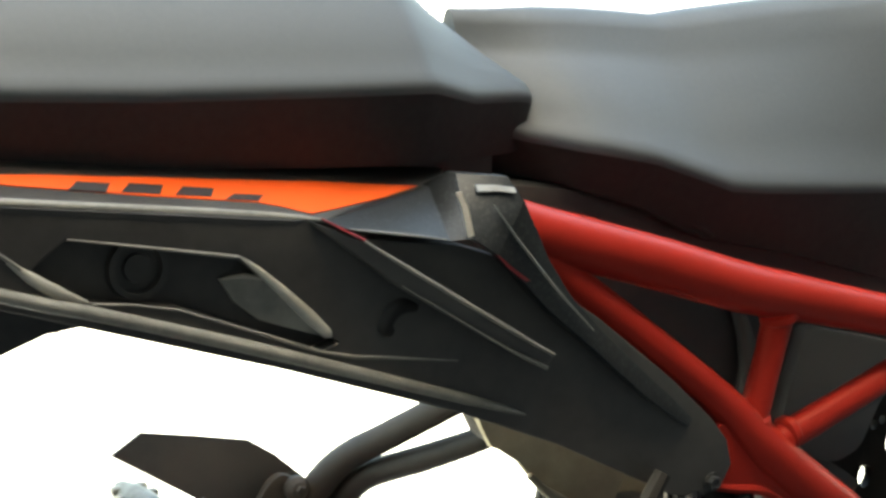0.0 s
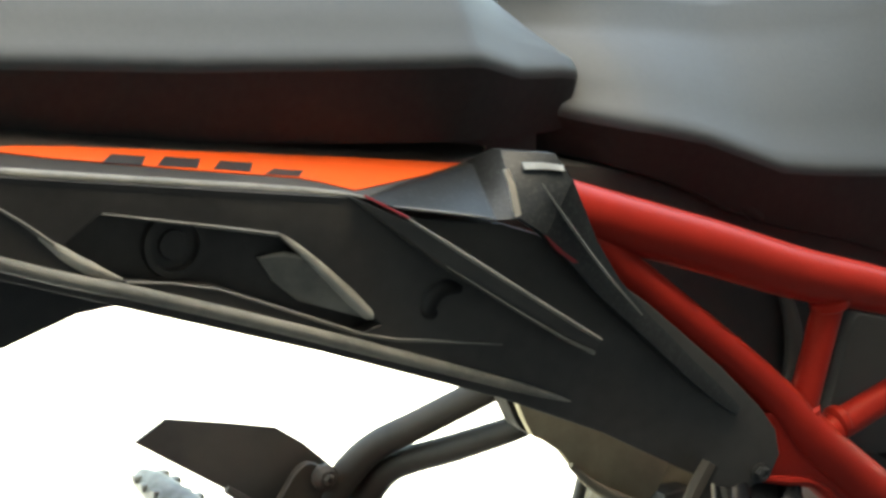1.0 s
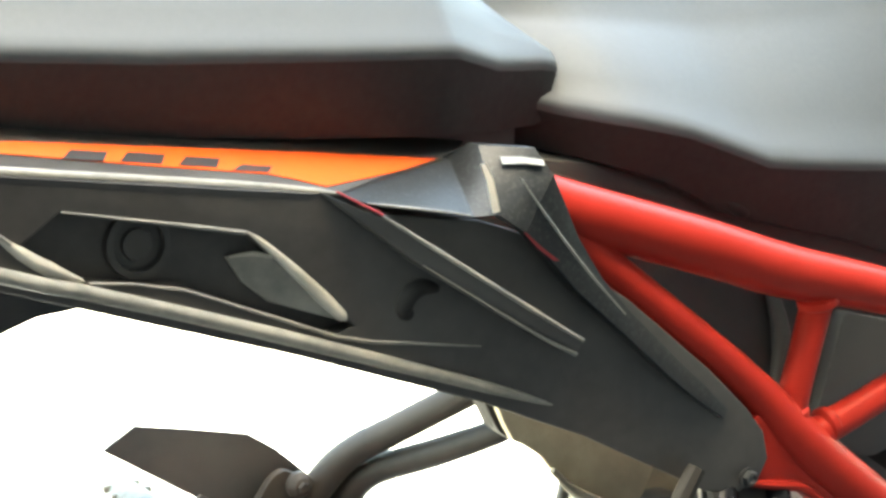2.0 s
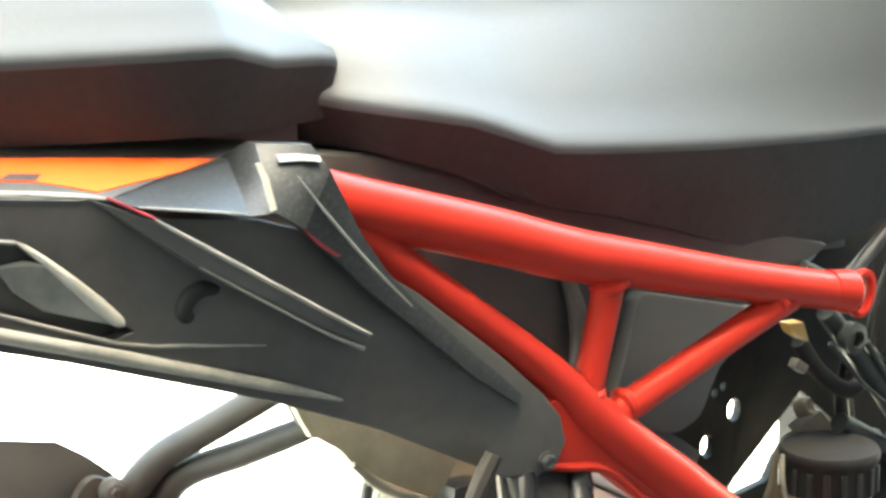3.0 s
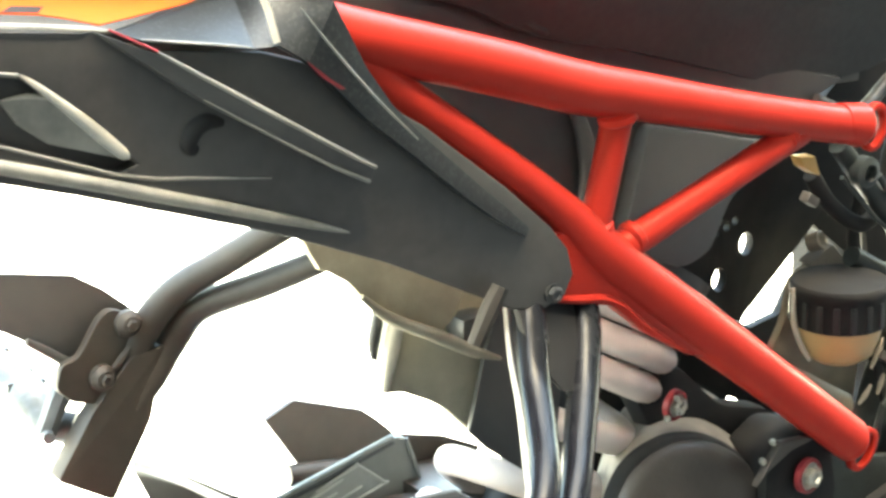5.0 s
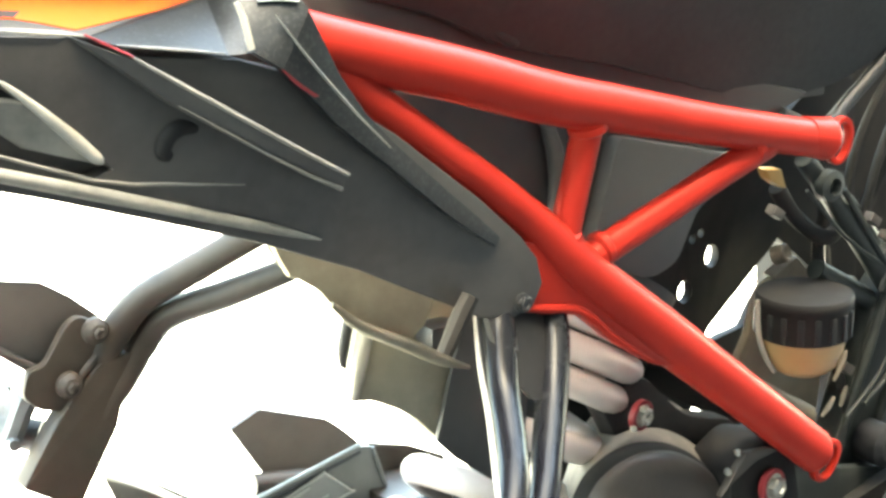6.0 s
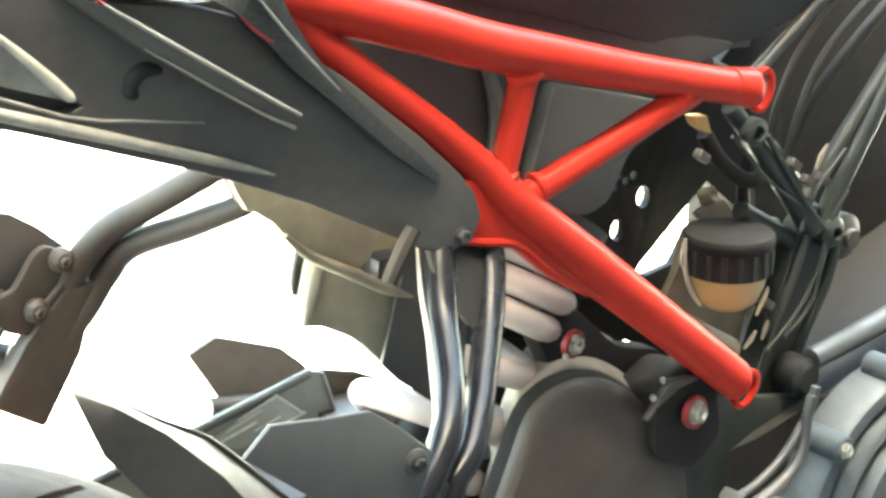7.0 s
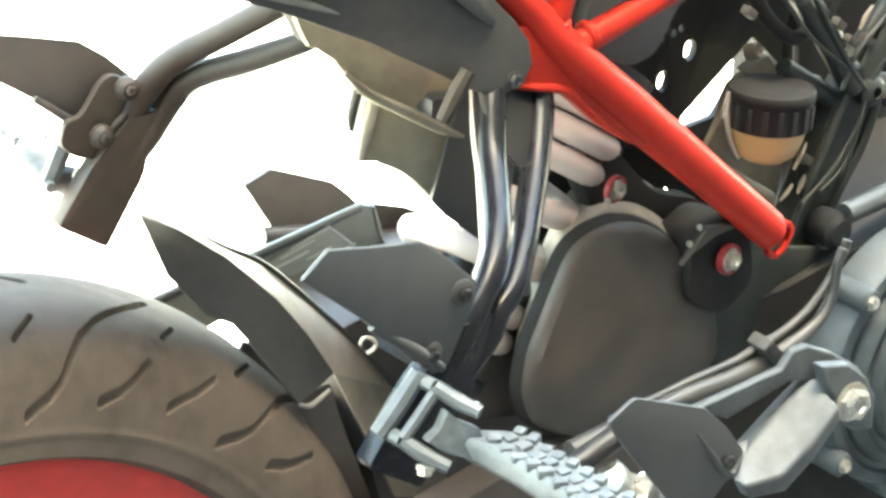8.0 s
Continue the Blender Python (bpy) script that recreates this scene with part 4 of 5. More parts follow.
part("rim", (lambda prof: loft([[(WX + r * math.cos(a), YC + y, WZ + r * math.sin(a)) for y, r in prof] for a in (2 * math.pi * k / 96 for k in range(97))], caps=False))(
    [(-0.062, 0.231), (-0.065, 0.225), (-0.064, 0.205), (-0.056, 0.190), (-0.03, 0.180), (0.03, 0.180), (0.045, 0.205), (0.058, 0.212), (0.064, 0.222), (0.062, 0.229), (0.03, 0.222), (-0.03, 0.222)]), RIMPAINT, wheel, "orange painted rim")
for k in range(5):
    a = math.radians(78 + 72 * k)
    for off in (-0.16, 0.16):
        part("spoke", bar([(WX + 0.045 * math.cos(a), YC, WZ + 0.045 * math.sin(a)), (WX + 0.12 * math.cos(a + off * 0.6), YC - 0.012, WZ + 0.12 * math.sin(a + off * 0.6)), (WX + 0.2 * math.cos(a + off), YC, WZ + 0.2 * math.sin(a + off))], [0.016, 0.013, 0.014], 12), RIMPAINT, wheel)

# ---- hugger over the tyre ----
LOWER = [(-0.262, 0.05, 0.674), (-0.244, 0.05, 0.629), (-0.218, 0.05, 0.596), (-0.198, 0.05, 0.584), (-0.187, 0.05, 0.569), (-0.168, 0.05, 0.540), (-0.148, 0.05, 0.512)]
RIDGE = [(-0.258, 0.062, 0.672), (-0.228, 0.065, 0.652), (-0.195, 0.066, 0.626), (-0.176, 0.066, 0.607), (-0.156, 0.066, 0.586), (-0.132, 0.066, 0.554), (-0.110, 0.066, 0.518)]
CREST = [(-0.252, 0.07, 0.672), (-0.212, 0.098, 0.642), (-0.180, 0.10, 0.618), (-0.145, 0.10, 0.595), (-0.104, 0.10, 0.553), (-0.065, 0.10, 0.510), (-0.034, 0.10, 0.469)]
BEYOND = [(-0.250, 0.073, 0.670), (-0.209, 0.106, 0.636), (-0.177, 0.108, 0.611), (-0.142, 0.108, 0.588), (-0.101, 0.108, 0.546), (-0.062, 0.108, 0.503), (-0.031, 0.108, 0.462)]
hugger = part("hugger", soften(sheet([[p[k], p[k + 1], q[k + 1], q[k]] for p, q in ((LOWER, RIDGE), (CREST, BEYOND)) for k in range(6)], 0.004), 0.0015, 2, 30), PLASTIC, bike, "black plastic hugger hooding the rear tyre")
part("hugger_crest", sheet([[p, q, r, s_] for p, q, r, s_ in zip(RIDGE, RIDGE[1:], CREST[1:], CREST)], 0.004), HUGTOP, hugger, "dusty crest of the hugger, its sky light put into the colour")
part("hugger_lip", bar([(x, y - 0.001, z + 0.001) for x, y, z in CREST[1:]], [0.0005, 0.0015, 0.002, 0.002, 0.002, 0.002], 8), PLASTIC, hugger)
# Browner than the crest above: the shade here is in the colour.
part("hugger_tail", sheet([[(-0.110, 0.066, 0.518), (-0.034, 0.10, 0.469), (-0.001, 0.10, 0.411), (-0.082, 0.066, 0.460)], [(-0.082, 0.066, 0.460), (-0.001, 0.10, 0.411), (0.029, 0.10, 0.356), (-0.055, 0.066, 0.401)]], 0.004), CANSIDE, hugger, "dusty lower run of the hugger, its shade put into a browner colour")
part("stay_rim", bar([(-0.147, 0.052, 0.5105), (-0.136, 0.054, 0.506), (-0.120, 0.056, 0.5125)], [0.0015, 0.002, 0.0015], 6), LITEDGE, hugger, "pale rim of the hugger's end")
part("hugger_strut", sheet([[(-0.146, 0.06, 0.512), (-0.117, 0.06, 0.514), (-0.105, 0.06, 0.476), (-0.080, 0.06, 0.41), (-0.105, 0.06, 0.41), (-0.130, 0.06, 0.477)]], 0.002, 0.0006), CAN, hugger, "dusty inner stay")

part("hugger_inner", plate(rounded([(-0.1678, 0.5479), (-0.1509, 0.5357), (-0.1304, 0.51), (-0.1115, 0.4836), (-0.1209, 0.4794), (-0.1464, 0.5091), (-0.1709, 0.5397)], 0.003), 0.09, 0.094, 0.001), CAN, hugger, "dusty inner flange of the hugger")
part("cable_hook", bar([(-0.133, 0.0, 0.574), (-0.131, 0.0, 0.578), (-0.125, 0.0, 0.577), (-0.121, 0.0, 0.572), (-0.123, 0.0, 0.568), (-0.127, 0.001, 0.566)], 0.0014, 8), PALE, hugger, "pale wire hook")

# ---- swingarm ----
arm = part("swingarm", loft([[(x, y0, z0), (x, y1, z0), (x, y1, z1), (x, y0, z1)] for x, y0, y1, z0, z1 in ((-0.40, 0.19, 0.1975, 0.40, 0.496), (-0.25, 0.19, 0.1975, 0.485, 0.528), (-0.108, 0.19, 0.1975, 0.518, 0.555), (-0.004, 0.19, 0.1975, 0.515, 0.5785), (0.0035, 0.19, 0.1975, 0.51, 0.576), (0.0135, 0.19, 0.1975, 0.50, 0.5435))]), SILVER, bike, "silver-grey swingarm with a pale warning sticker")
part("swingarm_flange", bar([(-0.40, 0.188, 0.498), (-0.25, 0.188, 0.531), (-0.1057, 0.188, 0.5606), (-0.0088, 0.188, 0.5806)], [0.0025, 0.0025, 0.0025, 0.0025], 10), SILVER, arm)
# Darker bar that draws the shade of the groove below the flange.
part("flange_groove", bar([(-0.40, 0.1895, 0.4935), (-0.25, 0.1895, 0.5265), (-0.1027, 0.1895, 0.5562), (-0.0079, 0.1895, 0.5762)], [0.0024, 0.0024, 0.0024, 0.0018], 8), ALLOYDK, arm, "groove under the flange, its shade put in as a darker bar")
part("end_weld", bar([(0.0028, 0.1885, 0.577), (0.0080, 0.1885, 0.560), (0.0130, 0.1885, 0.5445)], [0.0012, 0.0018, 0.0012], 8), SILVER, arm)
part("near_arm", loft([[(x, y0, z0), (x, y1, z0), (x, y1, z1), (x, y0, z1)] for x, y0, y1, z0, z1 in ((-0.40, -0.005, 0.025, 0.27, 0.33), (-0.20, 0.0, 0.03, 0.33, 0.39), (0.05, 0.02, 0.05, 0.37, 0.43), (0.22, 0.03, 0.07, 0.38, 0.45))]), CAN, arm)
part("cross_beam", loft([[(x, y0, z0), (x, y1, z0), (x, y1, z1), (x, y0, z1)] for x, y0, y1, z0, z1 in ((0.0, 0.06, 0.225, 0.45, 0.545), (0.06, 0.06, 0.225, 0.44, 0.54), (0.16, 0.06, 0.225, 0.42, 0.50))]), CAN, arm)
part("arm_web", plate(rounded([(-0.09, 0.53), (-0.02, 0.545), (0.05, 0.53), (0.05, 0.40), (-0.04, 0.36), (-0.06, 0.43)], 0.01), 0.10, 0.18, 0.004), CAN, arm)
lab = part("sticker", plate(rounded([(-0.098, 0.5465), (-0.0393, 0.569), (-0.0164, 0.5497), (-0.070, 0.536)], 0.003), 0.1865, 0.191, 0), STICKER, arm, "pale printed warning sticker")
part("sticker_border", bar([(-0.072, 0.1865, 0.5585), (-0.0415, 0.1865, 0.5682), (-0.0378, 0.1865, 0.5682), (-0.0185, 0.1865, 0.5512), (-0.0178, 0.1865, 0.5495), (-0.0487, 0.1865, 0.5418)], [0.0008, 0.0012, 0.0012, 0.0013, 0.0012, 0.0008], 8), PRINT, lab, "pale printed border")
for x0, z0, x1, z1 in ((-0.0816, 0.5526, -0.0506, 0.5618), (-0.0912, 0.5443, -0.0628, 0.5518), (-0.0765, 0.5475, -0.0560, 0.5535), (-0.058, 0.5465, -0.036, 0.5525)):
    part("print_bar", bar([(x0, 0.1865, z0), ((x0 + x1) / 2, 0.1865, (z0 + z1) / 2), (x1, 0.1865, z1)], [0.0009, 0.0012, 0.0009], 6), PRINT, lab)

# ---- shock absorber ----
TOP, LOW = Vector((0.122, YC - 0.004, 0.69)), Vector((0.0, YC - 0.004, 0.509))
axis = (LOW - TOP).normalized()
shock = part("shock_absorber", bar([TOP - axis * 0.03, TOP, LOW, LOW + axis * 0.03], [0.024, 0.024, 0.018, 0.016], 20, 4), SATIN, bike, "rear shock absorber with a white coil spring")
u = axis.cross(Vector((0, 1, 0))).normalized()
w = axis.cross(u)
line = []
CR, CLOSE, OPEN, KNEE = 0.0495, 0.0215, 0.0425, 0.066     # progressive winding
for k in range(300):
    d = -0.006 + 0.226 * k / 299
    n_turn = (d - 0.16) / OPEN if d > KNEE else (KNEE - 0.16) / OPEN + (d - KNEE) / CLOSE
    if d > 0.178:
        n_turn = (0.178 - 0.16) / OPEN + (d - 0.178) / CLOSE
    a = 3.852 + 2 * math.pi * n_turn
    line.append(TOP + axis * d + (u * math.cos(a) + w * math.sin(a)) * CR)
part("coil_spring", sweep(bmesh.new(), line, 0.0102, 14), SPRING, shock, "white enamelled coil spring")
part("spring_cup", turned([(-0.006, 0.058), (0.006, 0.058), (0.01, 0.03)], TOP - axis * 0.012, axis, 28), DARK, shock)
part("spring_seat", turned([(-0.006, 0.03), (0.0, 0.056), (0.01, 0.056)], TOP + axis * 0.235, axis, 28), DARK, shock)
bolt(shock, (0.1135, 0.038, 0.6200), 0.0064, (0.16, -0.98, -0.05), washer=REDRING, label="gold-toned shock bolt with a red ring")
part("linkage", plate(rounded([(0.09, 0.63), (0.13, 0.64), (0.17, 0.60), (0.22, 0.585), (0.225, 0.54), (0.17, 0.53), (0.12, 0.575)], 0.012), 0.055, 0.075, 0.004), DEEP, shock, "black linkage plate")
# Added black plate behind the linkage, closing a bright gap.
part("linkage_backing", plate(rounded([(0.08, 0.70), (0.15, 0.72), (0.215, 0.70), (0.235, 0.63), (0.29, 0.56), (0.25, 0.50), (0.12, 0.52), (0.11, 0.60)], 0.01), 0.16, 0.175, 0.003), DEEP, shock, "black backing added to close a bright gap by the linkage")
link = part("pivot_carrier", plate(rounded([(0.165, 0.575), (0.195, 0.592), (0.225, 0.58), (0.235, 0.53), (0.205, 0.508), (0.165, 0.53)], 0.012), 0.006, 0.05, 0.004), DEEP, bike, "black swingarm pivot carrier")
bolt(link, (0.199, 0.0, 0.559), 0.0076, (0.1, -1, 0.05), washer=REDRING, label="large zinc pivot bolt with a red ring")
part("carrier_edge", plate([(0.1506, 0.5642), (0.1604, 0.572), (0.1819, 0.5818), (0.2035, 0.5844), (0.1938, 0.5879), (0.1728, 0.5901), (0.1649, 0.5815)], 0.0, 0.006, 0.001), CAN, link, "brown dusty tab of the carrier")
for x, z in ((0.1683, 0.5905), (0.1596, 0.5789), (0.1107, 0.6266), (0.1028, 0.6146)):
    part("stud", turned([(-0.004, 0.0023), (0.003, 0.0023), (0.004, 0.0015)], (x, 0.004 if x > 0.13 else 0.034, z), (-0.6, -0.75, 0.3), 14), ZINC, link, "bright stud")

# ---- silencer can below the shock ----
CAN_OUT = rounded([(0.0542, 0.5812), (0.0625, 0.5925), (0.0791, 0.6008), (0.1023, 0.6043), (0.1317, 0.5975), (0.1569, 0.5820), (0.1805, 0.5587), (0.1905, 0.5391), (0.2191, 0.5011), (0.2249, 0.4577), (0.1853, 0.4362), (0.1224, 0.4246), (0.0661, 0.4316), (0.034, 0.452), (0.0222, 0.482), (0.0255, 0.515)], 0.012, 5)
CAN_X, CAN_Z = 0.12, 0.512


def can_shape(rings):
    """Rings of the can's outline: (size, y, slip to the front)."""
    made = []
    for k, y, slip in rings:
        wave = 0.0022 if k < 0.9 else 0.0
        made.append([(CAN_X + slip + (x - CAN_X) * k, y + wave * math.sin(x * 62 * k + 0.6) * math.cos(z * 75 * k - 0.4), CAN_Z + (z - CAN_Z) * k) for x, z in CAN_OUT])
    return loft(made)


can = part("silencer", can_shape([(0.95, 0.11, 0.062), (0.98, 0.08, 0.038), (1.0, 0.05, 0.012), (1.0, 0.034, 0.0), (0.97, 0.036, 0.0)]), CANSIDE, bike, "sooty steel silencer can, dust and sunlight both put into its beige side")
part("end_cap", can_shape([(0.96, 0.035, 0), (0.966, 0.0265, 0), (0.955, 0.0235, 0), (0.935, 0.0208, 0), (0.895, 0.0178, 0), (0.8, 0.0145, 0), (0.62, 0.0115, 0), (0.42, 0.0095, 0), (0.2, 0.0085, 0), (0.02, 0.0082, 0)]), CAN, can, "brown-black domed end cap")
part("seam", can_shape([(1.004, 0.0365, 0), (1.006, 0.0335, 0), (0.985, 0.029, 0), (0.968, 0.027, 0)]), DEEP, can, "sooty groove round the cap")
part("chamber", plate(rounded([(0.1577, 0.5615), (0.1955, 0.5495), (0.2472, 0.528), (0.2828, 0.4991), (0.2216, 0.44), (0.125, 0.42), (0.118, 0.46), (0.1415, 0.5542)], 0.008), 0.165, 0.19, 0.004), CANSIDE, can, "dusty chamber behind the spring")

# ---- perforated bracket, reservoir and its carrier ----
HOLES = [ring(0.2531, 0.6822, 0.0066, 12, 0.0088), ring(0.227, 0.6605, 0.0066, 12, 0.0088), ring(0.2266, 0.7038, 0.0034, 8), ring(0.2418, 0.7016, 0.0034, 8), ring(0.2337, 0.6986, 0.0034, 8), ring(0.2229, 0.6955, 0.0034, 8)]
part("perforated_bracket", plate(rounded([(0.17, 0.72), (0.21, 0.77), (0.30, 0.76), (0.335, 0.70), (0.319, 0.681), (0.250, 0.627), (0.245, 0.616), (0.232, 0.604), (0.195, 0.61), (0.185, 0.65)], 0.008), 0.118, 0.126, 0.001, HOLES), DEEP, bike, "black drilled steel bracket")
carrier = part("reservoir_carrier", plate(rounded([(0.266, 0.661), (0.283, 0.668), (0.306, 0.666), (0.375, 0.65), (0.368, 0.588), (0.339, 0.588), (0.335, 0.549), (0.313, 0.555), (0.247, 0.611), (0.260, 0.631)], 0.006), 0.085, 0.092, 0.002), DUSTPL, bike, "dusty grey bracket behind the reservoir")
part("carrier_fold", bar([(0.24, 0.08, 0.607), (0.275, 0.08, 0.578), (0.315, 0.08, 0.553)], [0.006, 0.012, 0.012], 12), DUSTPL, carrier)
RX, RY, RZ = 0.2715, 0.045, 0.648
pot = part("fluid_reservoir", turned([(-0.037, 0.008), (-0.036, 0.016), (-0.030, 0.024), (-0.018, 0.0285), (-0.006, 0.0308)], (RX, RY, RZ), (0, 0, 1), 32), AMBER, bike, "brake fluid reservoir, amber fluid under a ribbed black cap")
part("cap", turned([(-0.008, 0.031), (-0.008, 0.0325), (0.014, 0.033), (0.016, 0.0345), (0.020, 0.0345), (0.0225, 0.033), (0.0235, 0.0)], (RX, RY, RZ), (0, 0, 1), 36), DEEP, pot, "ribbed black screw cap")
for k in range(18):
    a = 2 * math.pi * k / 18
    part("cap_rib", block((-0.0009, -0.0022, -0.007), (0.0009, 0.0022, 0.012), 0.0006, Matrix.Translation((RX + 0.0335 * math.cos(a), RY + 0.0335 * math.sin(a), RZ)) @ Matrix.Rotation(a, 4, "Z")), SATIN, pot)
part("pot_clip", bar([(RX - 0.0335, RY + 0.012, RZ + 0.02), (RX - 0.0335, RY + 0.010, RZ - 0.004), (RX - 0.0305, RY + 0.006, RZ - 0.02), (RX - 0.025, RY + 0.002, RZ - 0.032)], [0.0015, 0.002, 0.002, 0.0015], 8), PALE, pot, "pale retaining clip")
part("banjo", turned([(-0.005, 0.0068), (0.005, 0.0068), (0.006, 0.0055), (0.003, 0.0036), (-0.004, 0.0034)], (0.2865, 0.083, 0.6855), (0.3, -0.85, 0.4), 16), CANSIDE, carrier, "dull pitted metal fitting")
part("banjo_foot", plate(rounded([(0.2794, 0.6701), (0.3036, 0.681), (0.3175, 0.6654), (0.3192, 0.6522), (0.2929, 0.6579)], 0.004), 0.082, 0.094, 0.002), CANSIDE, carrier, "dull cast foot of the fitting")
part("pale_strap", bar([(0.318, 0.07, 0.70), (0.321, 0.07, 0.684), (0.3245, 0.07, 0.666)], [0.0012, 0.0022, 0.0016], 8), CANSIDE, carrier, "thin pale strap")
part("amber_clip", sheet([[(0.194, 0.012, 0.777), (0.208, 0.012, 0.7755), (0.2135, 0.012, 0.7615), (0.208, 0.012, 0.763), (0.198, 0.012, 0.7695)]], 0.010, 0.0015), BRASS, sub, "amber plastic cable clip")

# ---- main frame and engine ----
main = part("main_frame", bar([(0.27, 0.05, 0.765), (0.307, 0.05, 0.724), (0.339, 0.05, 0.687), (0.37, 0.05, 0.652)], [0.007, 0.0075, 0.008, 0.01], 16), CASTBLACK, bike, "black tubular main frame")
part("frame_tube", bar([(0.383, 0.05, 0.652), (0.402, 0.05, 0.690), (0.46, 0.05, 0.775)], [0.009, 0.0085, 0.0085], 16), CASTBLACK, main)
part("frame_tube", bar([(0.366, 0.055, 0.675), (0.398, 0.055, 0.711), (0.47, 0.055, 0.79)], 0.0065, 16), CASTBLACK, main)
part("frame_tube", bar([(0.298, 0.06, 0.678), (0.325, 0.06, 0.662), (0.36, 0.06, 0.64)], 0.0075, 16), CASTBLACK, main)
part("frame_tube", bar([(0.325, 0.075, 0.735), (0.36, 0.075, 0.70), (0.41, 0.075, 0.64)], 0.006, 16), CASTBLACK, main)
part("frame_casting", plate(rounded([(0.403, 0.660), (0.378, 0.668), (0.358, 0.648), (0.337, 0.593), (0.319, 0.543), (0.303, 0.510), (0.288, 0.497), (0.305, 0.488), (0.337, 0.497), (0.356, 0.520), (0.375, 0.566), (0.395, 0.602), (0.407, 0.635)], 0.006), 0.052, 0.075, 0.004, segments=3), CASTBLACK, main, "black cast frame plate")
part("casting_rib", bar([(0.365, 0.049, 0.652), (0.343, 0.049, 0.60), (0.324, 0.049, 0.549), (0.305, 0.049, 0.509)], [0.004, 0.0045, 0.004, 0.003], 10), CASTBLACK, main)
part("casting_rib", bar([(0.402, 0.05, 0.645), (0.391, 0.05, 0.602), (0.371, 0.05, 0.566), (0.352, 0.05, 0.522)], [0.005, 0.0045, 0.004, 0.003], 10), CASTBLACK, main)
part("node", turned([(0, 0.013), (0.008, 0.013), (0.012, 0.009), (0.013, 0.005), (0.006, 0.004)], (0.386, 0.05, 0.648), (0, -1, 0), 20), CASTBLACK, main)
part("eye_boss", turned([(0, 0.011), (0.008, 0.011), (0.010, 0.006), (0.004, 0.005)], (0.287, 0.045, 0.745), (0, -1, 0), 18), CASTBLACK, main)
part("engine_pipe", bar([(0.357, 0.03, 0.552), (0.406, 0.03, 0.559), (0.5, 0.03, 0.575)], [0.009, 0.0095, 0.010], 18), ALLOYDK, main, "grey engine mounting pipe")
part("pipe_boss", turned([(-0.01, 0.016), (0.012, 0.016), (0.016, 0.011)], (0.35, 0.04, 0.538), (0, -1, 0), 20), SATIN, main)
for x, z, r in ((0.418, 0.634, 0.019), (0.396, 0.619, 0.009)):
    part("rubber_mount", turned([(0, r), (0.008, r), (0.012, r * 0.7), (0.014, r * 0.45), (0.018, r * 0.4), (0.019, 0.0)], (x, 0.065, z), (0, -1, 0), 22), CAN, main, "brown dusty mount with a domed bolt")
airbox = part("airbox", loft([[(x, y0, z0), (x, y1, z0), (x, y1, z1), (x, y0, z1)] for x, y0, y1, z0, z1 in ((0.385, 0.172, 0.20, 0.60, 0.86), (0.40, 0.17, 0.21, 0.50, 0.87), (0.50, 0.17, 0.24, 0.45, 0.90), (0.64, 0.17, 0.24, 0.45, 0.92))]), DEEP, bike, "dark airbox behind the frame")
engine = part("engine", loft([[(x, y0, z0), (x, y1, z0), (x, y1, z1), (x, y0, z1)] for x, y0, y1, z0, z1 in ((0.22, 0.06, 0.20, 0.34, 0.47), (0.30, 0.03, 0.20, 0.26, 0.50), (0.45, 0.02, 0.20, 0.22, 0.54), (0.64, 0.02, 0.22, 0.22, 0.60))]), DEEP, bike, "dark engine with a grey clutch cover")
EX, EZ = 0.425, 0.425
part("clutch_cover", turned([(0.03, 0.118), (0.0, 0.118), (-0.006, 0.114), (-0.008, 0.106), (-0.004, 0.103), (-0.004, 0.098), (-0.012, 0.094), (-0.016, 0.088), (-0.012, 0.084), (-0.012, 0.078), (-0.022, 0.072), (-0.026, 0.05), (-0.027, 0.0)], (EX, -0.015, EZ), (0, 1, 0), 64), ENGINE, engine, "grey cast clutch cover with stepped rings")
for a in (62, 100, 140, 178, 215, 260, 320, 20):
    x, z = EX + 0.12 * math.cos(radians(a)), EZ + 0.12 * math.sin(radians(a))
    part("cover_lug", turned([(-0.03, 0.011), (0.008, 0.011), (0.010, 0.009)], (x, -0.02, z), (0, -1, 0), 18), ENGINE, engine)
    bolt(engine, (x, -0.03, z), 0.0052, label="zinc cover bolt")

# Added backdrop: keeps the bright yard from showing between the hoses.
part("rear_backing", plate(rounded([(0.3676, 0.7829), (0.5709, 0.8208), (0.6045, 0.5528), (0.4756, 0.5688), (0.3956, 0.6056), (0.3679, 0.6358), (0.3645, 0.6656), (0.3682, 0.7222)], 0.006), 0.158, 0.166, 0.001), DEEP, engine, "black backing added behind the wiring to hide bright ground")
part("pivot_shield", plate(rounded([(0.1923, 0.5413), (0.2154, 0.5692), (0.2586, 0.5623), (0.3074, 0.5297), (0.3688, 0.5159), (0.3622, 0.4764), (0.3197, 0.4506), (0.2765, 0.4361), (0.2361, 0.4316), (0.2193, 0.4912)], 0.008), 0.038, 0.048, 0.003), CASTBLACK, engine, "green-black cast shield behind the pivot")

